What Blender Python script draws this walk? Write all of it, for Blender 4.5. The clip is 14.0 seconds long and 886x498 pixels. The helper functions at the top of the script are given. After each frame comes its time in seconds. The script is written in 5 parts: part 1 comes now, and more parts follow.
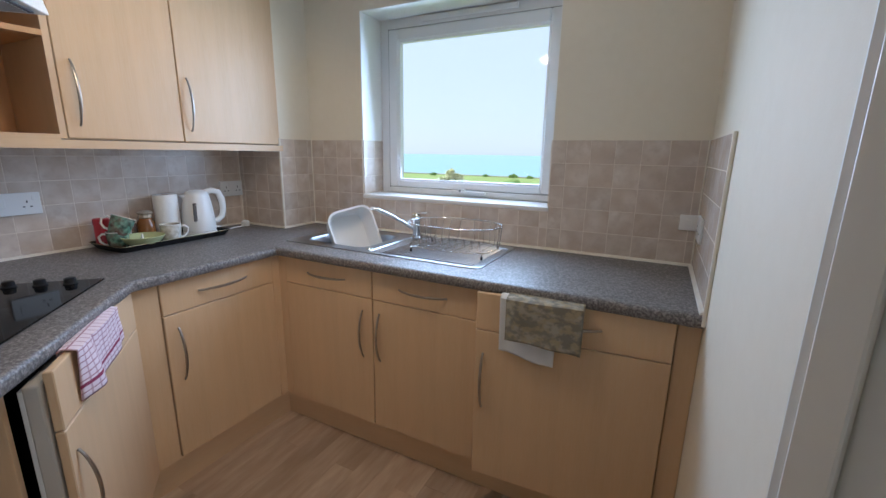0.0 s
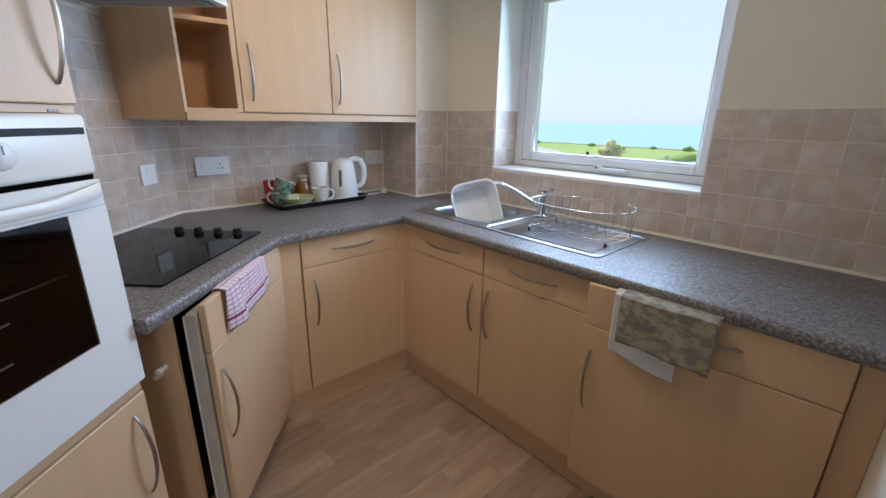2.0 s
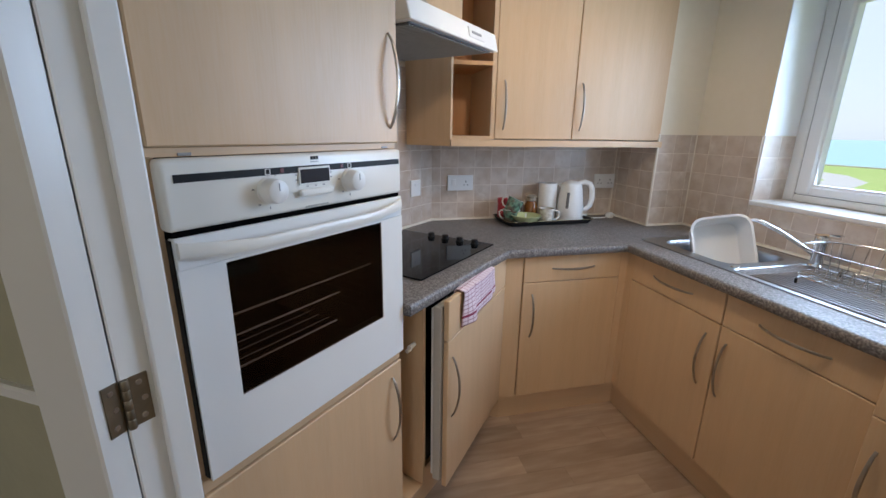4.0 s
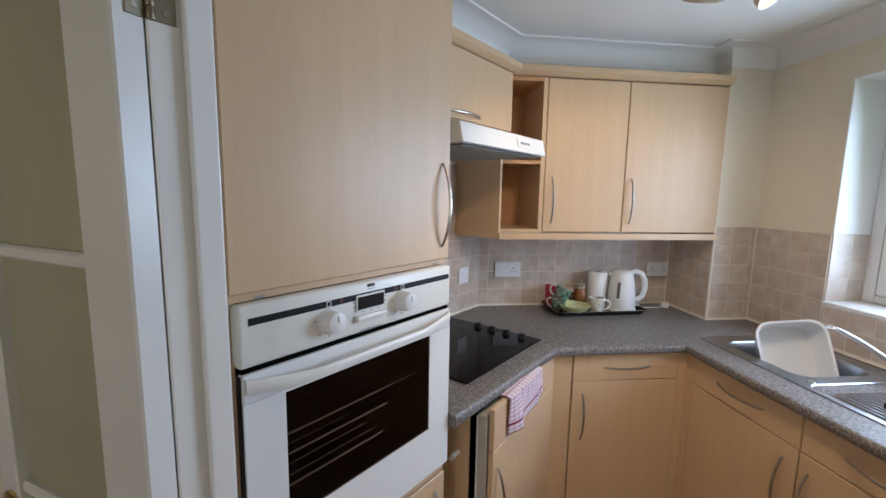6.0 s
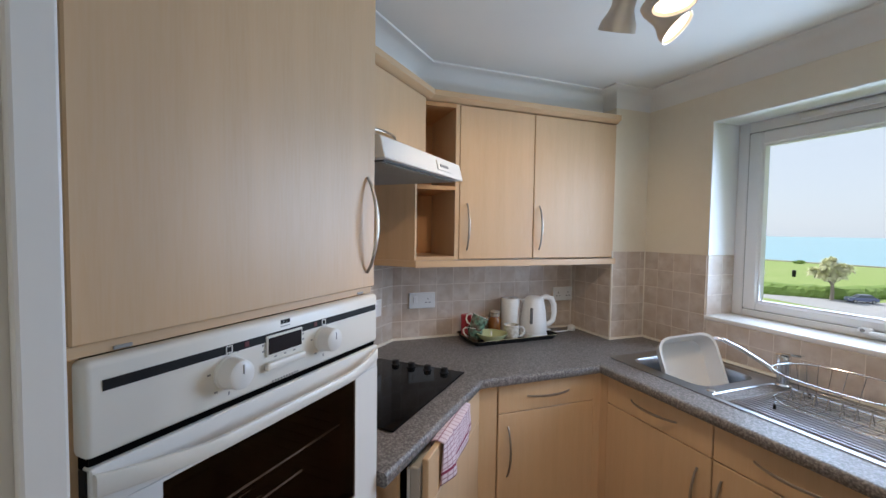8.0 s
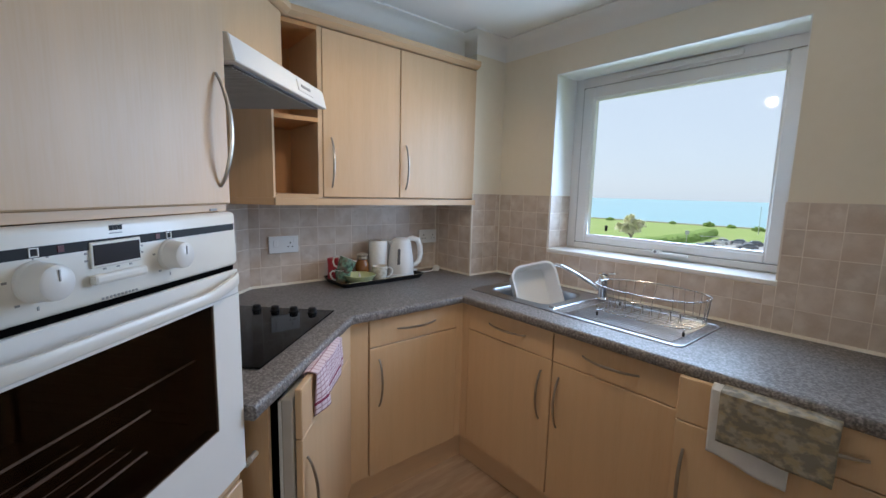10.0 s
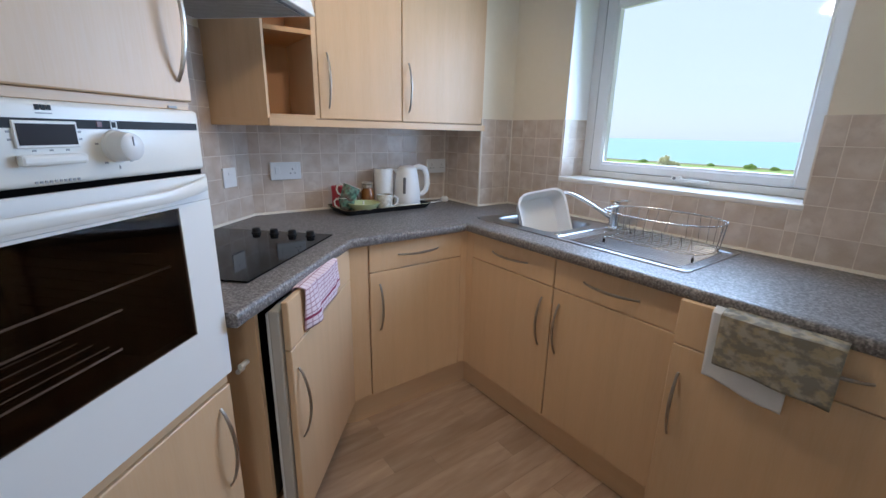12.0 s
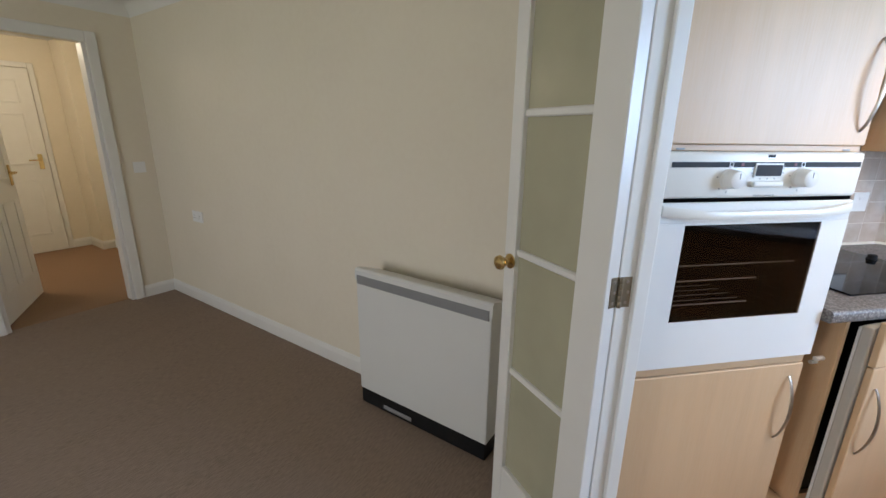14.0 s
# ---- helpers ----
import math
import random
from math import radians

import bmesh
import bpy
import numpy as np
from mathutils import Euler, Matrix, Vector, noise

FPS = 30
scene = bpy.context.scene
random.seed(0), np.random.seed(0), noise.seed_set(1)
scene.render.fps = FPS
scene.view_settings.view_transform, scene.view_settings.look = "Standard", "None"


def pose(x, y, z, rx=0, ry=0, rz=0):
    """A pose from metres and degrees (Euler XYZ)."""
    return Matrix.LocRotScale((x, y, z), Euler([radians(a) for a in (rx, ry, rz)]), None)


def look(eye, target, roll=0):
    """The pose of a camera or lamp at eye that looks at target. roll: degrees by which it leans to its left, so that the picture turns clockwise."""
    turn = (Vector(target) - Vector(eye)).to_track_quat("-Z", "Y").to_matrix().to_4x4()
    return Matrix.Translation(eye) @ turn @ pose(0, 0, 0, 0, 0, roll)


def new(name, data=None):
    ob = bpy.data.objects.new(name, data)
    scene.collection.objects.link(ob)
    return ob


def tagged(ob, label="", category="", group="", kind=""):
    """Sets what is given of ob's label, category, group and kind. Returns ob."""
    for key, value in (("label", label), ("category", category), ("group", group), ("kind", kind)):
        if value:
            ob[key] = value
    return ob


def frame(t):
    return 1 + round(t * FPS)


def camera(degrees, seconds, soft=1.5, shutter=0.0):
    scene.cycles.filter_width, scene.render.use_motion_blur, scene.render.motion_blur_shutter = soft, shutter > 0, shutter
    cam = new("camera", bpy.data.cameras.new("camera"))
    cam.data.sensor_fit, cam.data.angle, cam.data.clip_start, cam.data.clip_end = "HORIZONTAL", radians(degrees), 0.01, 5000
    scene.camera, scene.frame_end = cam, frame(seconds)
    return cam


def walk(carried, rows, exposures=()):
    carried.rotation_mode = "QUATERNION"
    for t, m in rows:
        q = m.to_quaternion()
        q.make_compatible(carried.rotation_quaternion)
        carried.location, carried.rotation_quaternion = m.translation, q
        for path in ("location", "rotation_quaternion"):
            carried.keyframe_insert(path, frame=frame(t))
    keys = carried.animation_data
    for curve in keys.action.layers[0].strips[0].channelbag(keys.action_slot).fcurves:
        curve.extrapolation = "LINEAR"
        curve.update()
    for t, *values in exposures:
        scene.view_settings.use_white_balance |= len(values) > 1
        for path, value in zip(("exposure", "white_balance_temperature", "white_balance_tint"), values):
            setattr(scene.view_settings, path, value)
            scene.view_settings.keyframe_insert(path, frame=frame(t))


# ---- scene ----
EXPOSURES = [(0.0, -0.2, 5600, 12), (3.0, -0.2, 5850, 12.3), (6.5, -0.18, 6150, 13.8), (8.0, -0.36, 6150, 13.8), (8.6, -0.48, 6150, 13), (9.0, -0.5, 6150, 12), (11.5, -0.2, 5500, 11.3), (12.6, -0.16, 5900, 12.3), (13.2, -0.04, 6150, 12.3), (13.6, 0.25, 5800, 11), (14.0, 0.5, 5780, 11)]
cam = camera(93.7, 14.0, 1.5, 0.0)
PATH = [
    (0, (-0.05, 0.073, 1.342), (-0.939, 1.807, 0.892), 0.9),
    (0.5, (-0.062, 0.071, 1.328), (-0.995, 1.759, 0.799), 1.0),
    (1, (-0.061, 0.089, 1.331), (-1.104, 1.698, 0.761), 1.1),
    (1.5, (-0.029, 0.157, 1.346), (-1.247, 1.629, 0.754), 0.9),
    (2, (0.014, 0.195, 1.355), (-1.396, 1.483, 0.76), 0.9),
    (2.5, (0.023, 0.164, 1.352), (-1.565, 1.23, 0.766), 1.0),
    (3, (0.036, 0.134, 1.362), (-1.693, 0.951, 0.778), 1.0),
    (3.5, (0.039, 0.109, 1.378), (-1.781, 0.7, 0.796), 0.8),
    (3.7, (0.044, 0.103, 1.384), (-1.8, 0.614, 0.802), 0.8),
    (5.8, (0.055, 0.093, 1.544), (-1.909, 0.31, 1.235), 1.0),
    (6, (0.051, 0.092, 1.55), (-1.918, 0.323, 1.287), 1.0),
    (6.5, (0.038, 0.094, 1.552), (-1.935, 0.374, 1.379), 1.1),
    (7, (0.011, 0.092, 1.542), (-1.95, 0.466, 1.423), 1.0),
    (7.5, (-0.024, 0.086, 1.53), (-1.953, 0.604, 1.432), 0.9),
    (8, (-0.092, 0.041, 1.51), (-1.961, 0.748, 1.42), 0.8),
    (8.5, (-0.112, -0.004, 1.499), (-1.896, 0.894, 1.399), 0.9),
    (9, (-0.12, -0.009, 1.467), (-1.802, 1.066, 1.347), 0.9),
    (9.2, (-0.116, 0.0, 1.456), (-1.758, 1.133, 1.321), 0.9),
    (11.3, (-0.104, 0.057, 1.333), (-1.545, 1.362, 0.867), 1.1),
    (11.5, (-0.1, 0.076, 1.327), (-1.561, 1.351, 0.836), 1.2),
    (12, (-0.076, 0.129, 1.322), (-1.627, 1.272, 0.785), 1.2),
    (12.5, (-0.015, 0.04, 1.314), (-1.776, 0.816, 0.77), 1.0),
    (12.7, (0.051, -0.027, 1.309), (-1.793, 0.53, 0.771), 0.9),
    (13, (0.2, -0.084, 1.308), (-1.719, 0.081, 0.769), 0.9),
    (13.2, (0.278, -0.095, 1.344), (-1.641, -0.205, 0.791), 1.0),
    (13.5, (0.36, -0.102, 1.367), (-1.498, -0.609, 0.825), 1.0),
    (13.7, (0.402, -0.072, 1.376), (-1.369, -0.836, 0.845), 1.0),
    (14, (0.474, -0.039, 1.392), (-1.117, -1.122, 0.85), 0.8),
]
walk(cam, [(t, look(eye, target, roll)) for t, eye, target, roll in PATH], EXPOSURES)

# ---- world, sun, exposure ----
world = bpy.data.worlds.new("world")
scene.world = world
world.use_nodes = True
wn = world.node_tree
sky = wn.nodes.new("ShaderNodeTexSky")
sky.sky_type, sky.sun_disc = "NISHITA", False
sky.sun_elevation, sky.sun_rotation = radians(54), radians(266)
sky.air_density, sky.dust_density, sky.ozone_density = 1.0, 1.0, 1.0
background = wn.nodes["Background"]
background.inputs[1].default_value = 0.15
haze = wn.nodes.new("ShaderNodeMix")      # thin bright sea haze over the blue
haze.data_type = "RGBA"
haze.inputs[0].default_value = 0.80
haze.inputs[7].default_value = (7.4, 7.95, 8.4, 1)
wn.links.new(sky.outputs[0], haze.inputs[6])
wn.links.new(haze.outputs[2], background.inputs[0])
sun = new("sun", bpy.data.lights.new("sun", "SUN"))
sun.data.energy, sun.data.angle, sun.data.color = 5.0, radians(0.5), (1.0, 0.95, 0.86)
sun.matrix_world = look((-65, -5, 90), (0, 0, 0))
# daylight of the living-room window, behind the walk
day = new("window_light", bpy.data.lights.new("window_light", "AREA"))
day.data.shape, day.data.size, day.data.size_y = "RECTANGLE", 1.2, 1.4
day.data.energy, day.data.color = 26.5, (1.0, 0.94, 0.865)
day.matrix_world = look((3.30, -1.7, 1.35), (-1.0, -1.7, 1.1))
# the sky's light in the kitchen window's opening
pane_light = new("window_light", bpy.data.lights.new("window_light", "AREA"))
pane_light.data.shape, pane_light.data.size, pane_light.data.size_y = "RECTANGLE", 0.86, 0.80
pane_light.data.energy, pane_light.data.color = 22.0, (0.575, 0.76, 1.0)
pane_light.data.spread = radians(150)
pane_light.matrix_world = look((-1.008, 2.150, 1.565), (-0.95, 0.0, 1.28))
# warm lamp of the hall
hall_lamp = new("hall_lamp", bpy.data.lights.new("hall_lamp", "POINT"))
hall_lamp.data.energy, hall_lamp.data.color, hall_lamp.data.shadow_soft_size = 16.0, (1.0, 0.80, 0.52), 0.12
hall_lamp.location = (-0.1, -5.2, 2.12)


# ---- materials ----
def material(name, colour, rough=0.5, metal=0.0, vary=None, scale=8.0, stretch=(1, 1, 1), amount=0.5, bump=0.0, bump_scale=200.0,
             second=None, second_scale=60.0, second_amount=0.3, coat=0.0, per_piece=0.0, sharp=0.15, spec=0.5):
    """A principled material: two scales of noise over the colour, a fine relief and, for pieces, a shift from piece to piece."""
    m = bpy.data.materials.new(name)
    m.use_nodes = True
    nt = m.node_tree
    b = nt.nodes["Principled BSDF"]
    b.inputs["Roughness"].default_value = rough
    b.inputs["Metallic"].default_value = metal
    b.inputs["Specular IOR Level"].default_value = spec
    b.inputs["Coat Weight"].default_value = coat
    co = nt.nodes.new("ShaderNodeTexCoord")
    mp = nt.nodes.new("ShaderNodeMapping")
    mp.inputs["Scale"].default_value = stretch
    nt.links.new(co.outputs["Object"], mp.inputs[0])
    if per_piece:
        info = nt.nodes.new("ShaderNodeObjectInfo")
        off = nt.nodes.new("ShaderNodeVectorMath")
        off.operation = "SCALE"
        off.inputs[0].default_value = (37.0, 53.0, 71.0)
        nt.links.new(info.outputs["Random"], off.inputs["Scale"])
        nt.links.new(off.outputs[0], mp.inputs["Location"])
    def mixed(base, other, sc, am, detail):
        tex = nt.nodes.new("ShaderNodeTexNoise")
        tex.inputs["Scale"].default_value, tex.inputs["Detail"].default_value = sc, detail
        nt.links.new(mp.outputs[0], tex.inputs["Vector"])
        ramp = nt.nodes.new("ShaderNodeMapRange")
        ramp.inputs[1].default_value, ramp.inputs[2].default_value = 0.5 - sharp, 0.5 + sharp
        ramp.inputs[4].default_value = am
        nt.links.new(tex.outputs[0], ramp.inputs[0])
        mx = nt.nodes.new("ShaderNodeMix")
        mx.data_type = "RGBA"
        nt.links.new(ramp.outputs[0], mx.inputs[0])
        if isinstance(base, tuple):
            mx.inputs[6].default_value = (*base, 1)
        else:
            nt.links.new(base, mx.inputs[6])
        mx.inputs[7].default_value = (*other, 1)
        return mx.outputs[2]
    out = colour
    if vary:
        out = mixed(out, vary, scale, amount, 3)
    if second:
        out = mixed(out, second, second_scale, second_amount, 5)
    if per_piece:
        val = nt.nodes.new("ShaderNodeMapRange")
        val.inputs[3].default_value, val.inputs[4].default_value = 1 - per_piece, 1 + per_piece
        nt.links.new(info.outputs["Random"], val.inputs[0])
        hs = nt.nodes.new("ShaderNodeHueSaturation")
        nt.links.new(val.outputs[0], hs.inputs["Value"])
        if isinstance(out, tuple):
            hs.inputs["Color"].default_value = (*out, 1)
        else:
            nt.links.new(out, hs.inputs["Color"])
        out = hs.outputs[0]
    if isinstance(out, tuple):
        b.inputs["Base Color"].default_value = (*out, 1)
    else:
        nt.links.new(out, b.inputs["Base Color"])
    if bump:
        tex = nt.nodes.new("ShaderNodeTexNoise")
        tex.inputs["Scale"].default_value, tex.inputs["Detail"].default_value = bump_scale, 3
        nt.links.new(mp.outputs[0], tex.inputs["Vector"])
        bp = nt.nodes.new("ShaderNodeBump")
        bp.inputs["Strength"].default_value, bp.inputs["Distance"].default_value = bump, 0.002
        nt.links.new(tex.outputs[0], bp.inputs["Height"])
        nt.links.new(bp.outputs[0], b.inputs["Normal"])
    return m


def glowing(name, colour, strength):
    m = bpy.data.materials.new(name)
    m.use_nodes = True
    b = m.node_tree.nodes["Principled BSDF"]
    b.inputs["Base Color"].default_value = (*colour, 1)
    b.inputs["Emission Color"].default_value = (*colour, 1)
    b.inputs["Emission Strength"].default_value = strength
    return m


def glass(name, colour=(1, 1, 1), rough=0.0, gloss=0.06):
    """Thin glass: clear, with a faint mirror image."""
    m = bpy.data.materials.new(name)
    m.use_nodes = True
    nt = m.node_tree
    nt.nodes.remove(nt.nodes["Principled BSDF"])
    clear, shine, mx = nt.nodes.new("ShaderNodeBsdfTransparent"), nt.nodes.new("ShaderNodeBsdfGlossy"), nt.nodes.new("ShaderNodeMixShader")
    clear.inputs[0].default_value = (*colour, 1)
    shine.inputs["Roughness"].default_value = rough
    mx.inputs[0].default_value = gloss
    nt.links.new(clear.outputs[0], mx.inputs[1])
    nt.links.new(shine.outputs[0], mx.inputs[2])
    nt.links.new(mx.outputs[0], nt.nodes["Material Output"].inputs[0])
    return m


MAPLE = material("maple_laminate", (0.63, 0.427, 0.247), 0.42, vary=(0.56, 0.375, 0.215), scale=4, stretch=(7, 7, 0.45), amount=0.6,
                 second=(0.63, 0.46, 0.295), second_scale=30, second_amount=0.4, bump=0.03, bump_scale=60)
MAPLE_H = material("maple_laminate_cross", (0.63, 0.427, 0.247), 0.42, vary=(0.575, 0.39, 0.228), scale=5, stretch=(0.55, 0.55, 7), amount=0.5,
                   second=(0.63, 0.46, 0.295), second_scale=30, second_amount=0.4, bump=0.03, bump_scale=60)
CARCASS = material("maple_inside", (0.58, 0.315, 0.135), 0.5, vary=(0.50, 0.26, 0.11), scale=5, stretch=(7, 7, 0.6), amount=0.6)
EDGE = material("maple_edging", (0.45, 0.29, 0.155), 0.5, vary=(0.38, 0.235, 0.12), scale=10, amount=0.5)
WORKTOP = material("speckled_laminate", (0.185, 0.17, 0.165), 0.42, spec=0.35, vary=(0.33, 0.305, 0.29), scale=125, amount=0.8, sharp=0.09,
                   second=(0.075, 0.066, 0.062), second_scale=150, second_amount=0.75, bump=0.06, bump_scale=300)
TILE = material("ceramic_tile", (0.545, 0.45, 0.37), 0.26, vary=(0.70, 0.64, 0.58), scale=15, amount=0.9,
                second=(0.42, 0.32, 0.245), second_scale=30, second_amount=0.55, bump=0.08, bump_scale=60, per_piece=0.06)
GROUT = material("grout", (0.72, 0.645, 0.56), 0.8, vary=(0.62, 0.54, 0.46), scale=12, amount=0.6)
SEALANT = material("sealant", (0.78, 0.73, 0.64), 0.4, vary=(0.66, 0.60, 0.50), scale=20, amount=0.5)
CREAM = material("cream_paint", (0.75, 0.685, 0.56), 0.72, vary=(0.72, 0.655, 0.53), scale=3, amount=0.6, second=(0.77, 0.71, 0.59), second_scale=30, second_amount=0.4,
                 bump=0.10, bump_scale=260)
CEILING = material("ceiling_paint", (0.78, 0.77, 0.74), 0.8, vary=(0.75, 0.74, 0.71), scale=4, amount=0.5, bump=0.08, bump_scale=200)
REVEAL = material("white_matt_paint", (0.80, 0.80, 0.79), 0.7, vary=(0.77, 0.77, 0.76), scale=5, amount=0.5, bump=0.06, bump_scale=220)
GLOSS_WHITE = material("white_gloss_paint", (0.77, 0.76, 0.73), 0.28, vary=(0.73, 0.715, 0.68), scale=6, amount=0.5, bump=0.05, bump_scale=40)
UPVC = material("white_upvc", (0.74, 0.745, 0.75), 0.34, vary=(0.70, 0.705, 0.71), scale=5, amount=0.5)
GASKET = material("grey_gasket", (0.20, 0.20, 0.205), 0.6, vary=(0.15, 0.15, 0.155), scale=30, amount=0.5)
STEEL = material("brushed_steel", (0.42, 0.375, 0.32), 0.36, 1.0, vary=(0.27, 0.235, 0.195), scale=30, amount=0.5)
SINK = material("sink_steel", (0.40, 0.415, 0.435), 0.32, 1.0, vary=(0.33, 0.345, 0.365), scale=14, stretch=(0.3, 8, 1), amount=0.5)
CHROME = material("chrome", (0.78, 0.79, 0.80), 0.10, 1.0)
WIRE = material("bright_wire", (0.50, 0.50, 0.50), 0.25, 0.95)
BRASS = material("brass", (0.68, 0.50, 0.22), 0.26, 1.0, vary=(0.55, 0.40, 0.18), scale=30, amount=0.5)
OLD_BRASS = material("dull_brass", (0.27, 0.23, 0.165), 0.45, 1.0, vary=(0.20, 0.17, 0.12), scale=40, amount=0.6)
FILTER = material("filter_grey", (0.10, 0.10, 0.10), 0.6, vary=(0.07, 0.07, 0.07), scale=25, amount=0.6)
FILTER_BAR = material("filter_bar", (0.42, 0.42, 0.41), 0.5, vary=(0.36, 0.36, 0.35), scale=25, amount=0.5)
OVEN_WHITE = material("white_enamel", (0.78, 0.78, 0.765), 0.33, vary=(0.755, 0.755, 0.74), scale=6, amount=0.5, coat=0.1)
OVEN_CREAM = material("cream_enamel", (0.78, 0.765, 0.715), 0.34, vary=(0.755, 0.74, 0.69), scale=6, amount=0.5, coat=0.1)
DARK_RED = material("dark_red_lamp", (0.10, 0.012, 0.015), 0.4)
BLACK_GLASS = material("black_glass", (0.004, 0.004, 0.0045), 0.05, spec=0.14, vary=(0.014, 0.014, 0.015), scale=6, amount=0.5)
# real black plastic; also the painted shade on the fridge body under the hob
BLACK = material("black_plastic_and_shade", (0.008, 0.008, 0.009), 0.5, spec=0.2, vary=(0.018, 0.018, 0.018), scale=20, amount=0.5)
# near-black without sheen: shade of the oven's panel gap, put into colour
GAP_SHADE = material("gap_shade", (0.004, 0.004, 0.004), 0.9, spec=0.0)
OVEN_DARK = material("oven_cavity", (0.020, 0.012, 0.008), 0.6, spec=0.05, vary=(0.003, 0.003, 0.003), scale=10, amount=0.6)
OVEN_GLASS = glass("oven_glass", (0.56, 0.50, 0.46), 0.03, 0.035)
RACK = material("nickel_rack", (0.92, 0.92, 0.92), 0.35, 0.2)
CLEAR = glass("window_glass", (0.97, 0.985, 0.985), 0.0, 0.013)
FROST = material("obscured_glass", (0.43, 0.41, 0.29), 0.22, vary=(0.36, 0.35, 0.25), scale=5, amount=0.5, bump=0.3, bump_scale=45)
PLANK = material("vinyl_plank", (0.53, 0.40, 0.29), 0.40, vary=(0.36, 0.245, 0.165), scale=3.4, stretch=(6, 0.9, 1), amount=0.7, sharp=0.18,
                 second=(0.28, 0.178, 0.11), second_scale=8.5, second_amount=0.32, bump=0.05, bump_scale=60, per_piece=0.17)
JOINT = material("floor_joint", (0.20, 0.14, 0.095), 0.7, vary=(0.16, 0.11, 0.07), scale=8, amount=0.5)
CARPET = material("carpet", (0.285, 0.21, 0.155), 0.95, vary=(0.19, 0.137, 0.099), scale=75, stretch=(0.4, 2.2, 1), amount=0.85, second=(0.27, 0.20, 0.15), second_scale=4, second_amount=0.4,
                  bump=0.9, bump_scale=260)
HALL_FLOOR = material("hall_carpet", (0.27, 0.165, 0.095), 0.9, vary=(0.21, 0.125, 0.07), scale=90, amount=0.7, bump=0.5, bump_scale=200)
WHITE_PLASTIC = material("white_plastic", (0.80, 0.80, 0.79), 0.30, vary=(0.77, 0.77, 0.76), scale=8, amount=0.4)
GREY_PLASTIC = material("grey_plastic", (0.30, 0.30, 0.30), 0.45, vary=(0.26, 0.26, 0.26), scale=10, amount=0.5)
HEATER = material("heater_enamel", (0.68, 0.68, 0.655), 0.4, vary=(0.65, 0.65, 0.625), scale=4, amount=0.5)
PAPER = material("paper_towel", (0.82, 0.82, 0.81), 0.9, vary=(0.76, 0.76, 0.75), scale=60, amount=0.5, bump=0.4, bump_scale=150)
CHINA = material("white_china", (0.80, 0.79, 0.76), 0.18, vary=(0.77, 0.76, 0.73), scale=12, amount=0.4)
GREEN_CHINA = material("patterned_green_china", (0.16, 0.33, 0.24), 0.2, vary=(0.02, 0.035, 0.03), scale=48, amount=0.9, second=(0.45, 0.12, 0.10), second_scale=35, second_amount=0.25)
FLOWER_CHINA = material("patterned_china", (0.74, 0.72, 0.66), 0.2, vary=(0.42, 0.36, 0.27), scale=55, amount=0.75)
LIME_CHINA = material("pale_green_china", (0.56, 0.60, 0.33), 0.2, vary=(0.50, 0.54, 0.28), scale=20, amount=0.5)
AMBER = material("amber_jar", (0.26, 0.10, 0.025), 0.15, vary=(0.19, 0.07, 0.02), scale=30, amount=0.5)
COFFEE = material("coffee_jar", (0.045, 0.024, 0.014), 0.2, vary=(0.10, 0.06, 0.035), scale=50, amount=0.6)
RED = material("red_plastic", (0.42, 0.025, 0.04), 0.4, vary=(0.34, 0.02, 0.03), scale=20, amount=0.5)
GOLD = material("gold_rim", (0.34, 0.27, 0.16), 0.45, 1.0)
BAG = material("clear_bag", (0.40, 0.36, 0.30), 0.3, vary=(0.28, 0.22, 0.16), scale=60, amount=0.6)
LAMP_METAL = material("satin_nickel", (0.68, 0.60, 0.51), 0.45, 0.6, vary=(0.60, 0.53, 0.45), scale=30, amount=0.5)
BULB = glowing("lit_bulb", (1.0, 0.84, 0.60), 3.5)
DISPLAY = material("dark_display", (0.012, 0.005, 0.004), 0.45, spec=0.15)
SEAL_GREY = material("fridge_seal", (0.50, 0.47, 0.42), 0.5, vary=(0.43, 0.40, 0.36), scale=10, amount=0.5)
CAMO = material("camouflage_cloth", (0.36, 0.325, 0.255), 0.85, vary=(0.34, 0.275, 0.16), scale=30, stretch=(1, 1.4, 1.2), amount=0.75, sharp=0.06,
                second=(0.13, 0.125, 0.11), second_scale=36, second_amount=0.66, bump=0.35, bump_scale=320)
WHITE_CLOTH = material("white_cloth", (0.70, 0.71, 0.72), 0.9, vary=(0.60, 0.61, 0.62), scale=20, amount=0.5, bump=0.4, bump_scale=300)


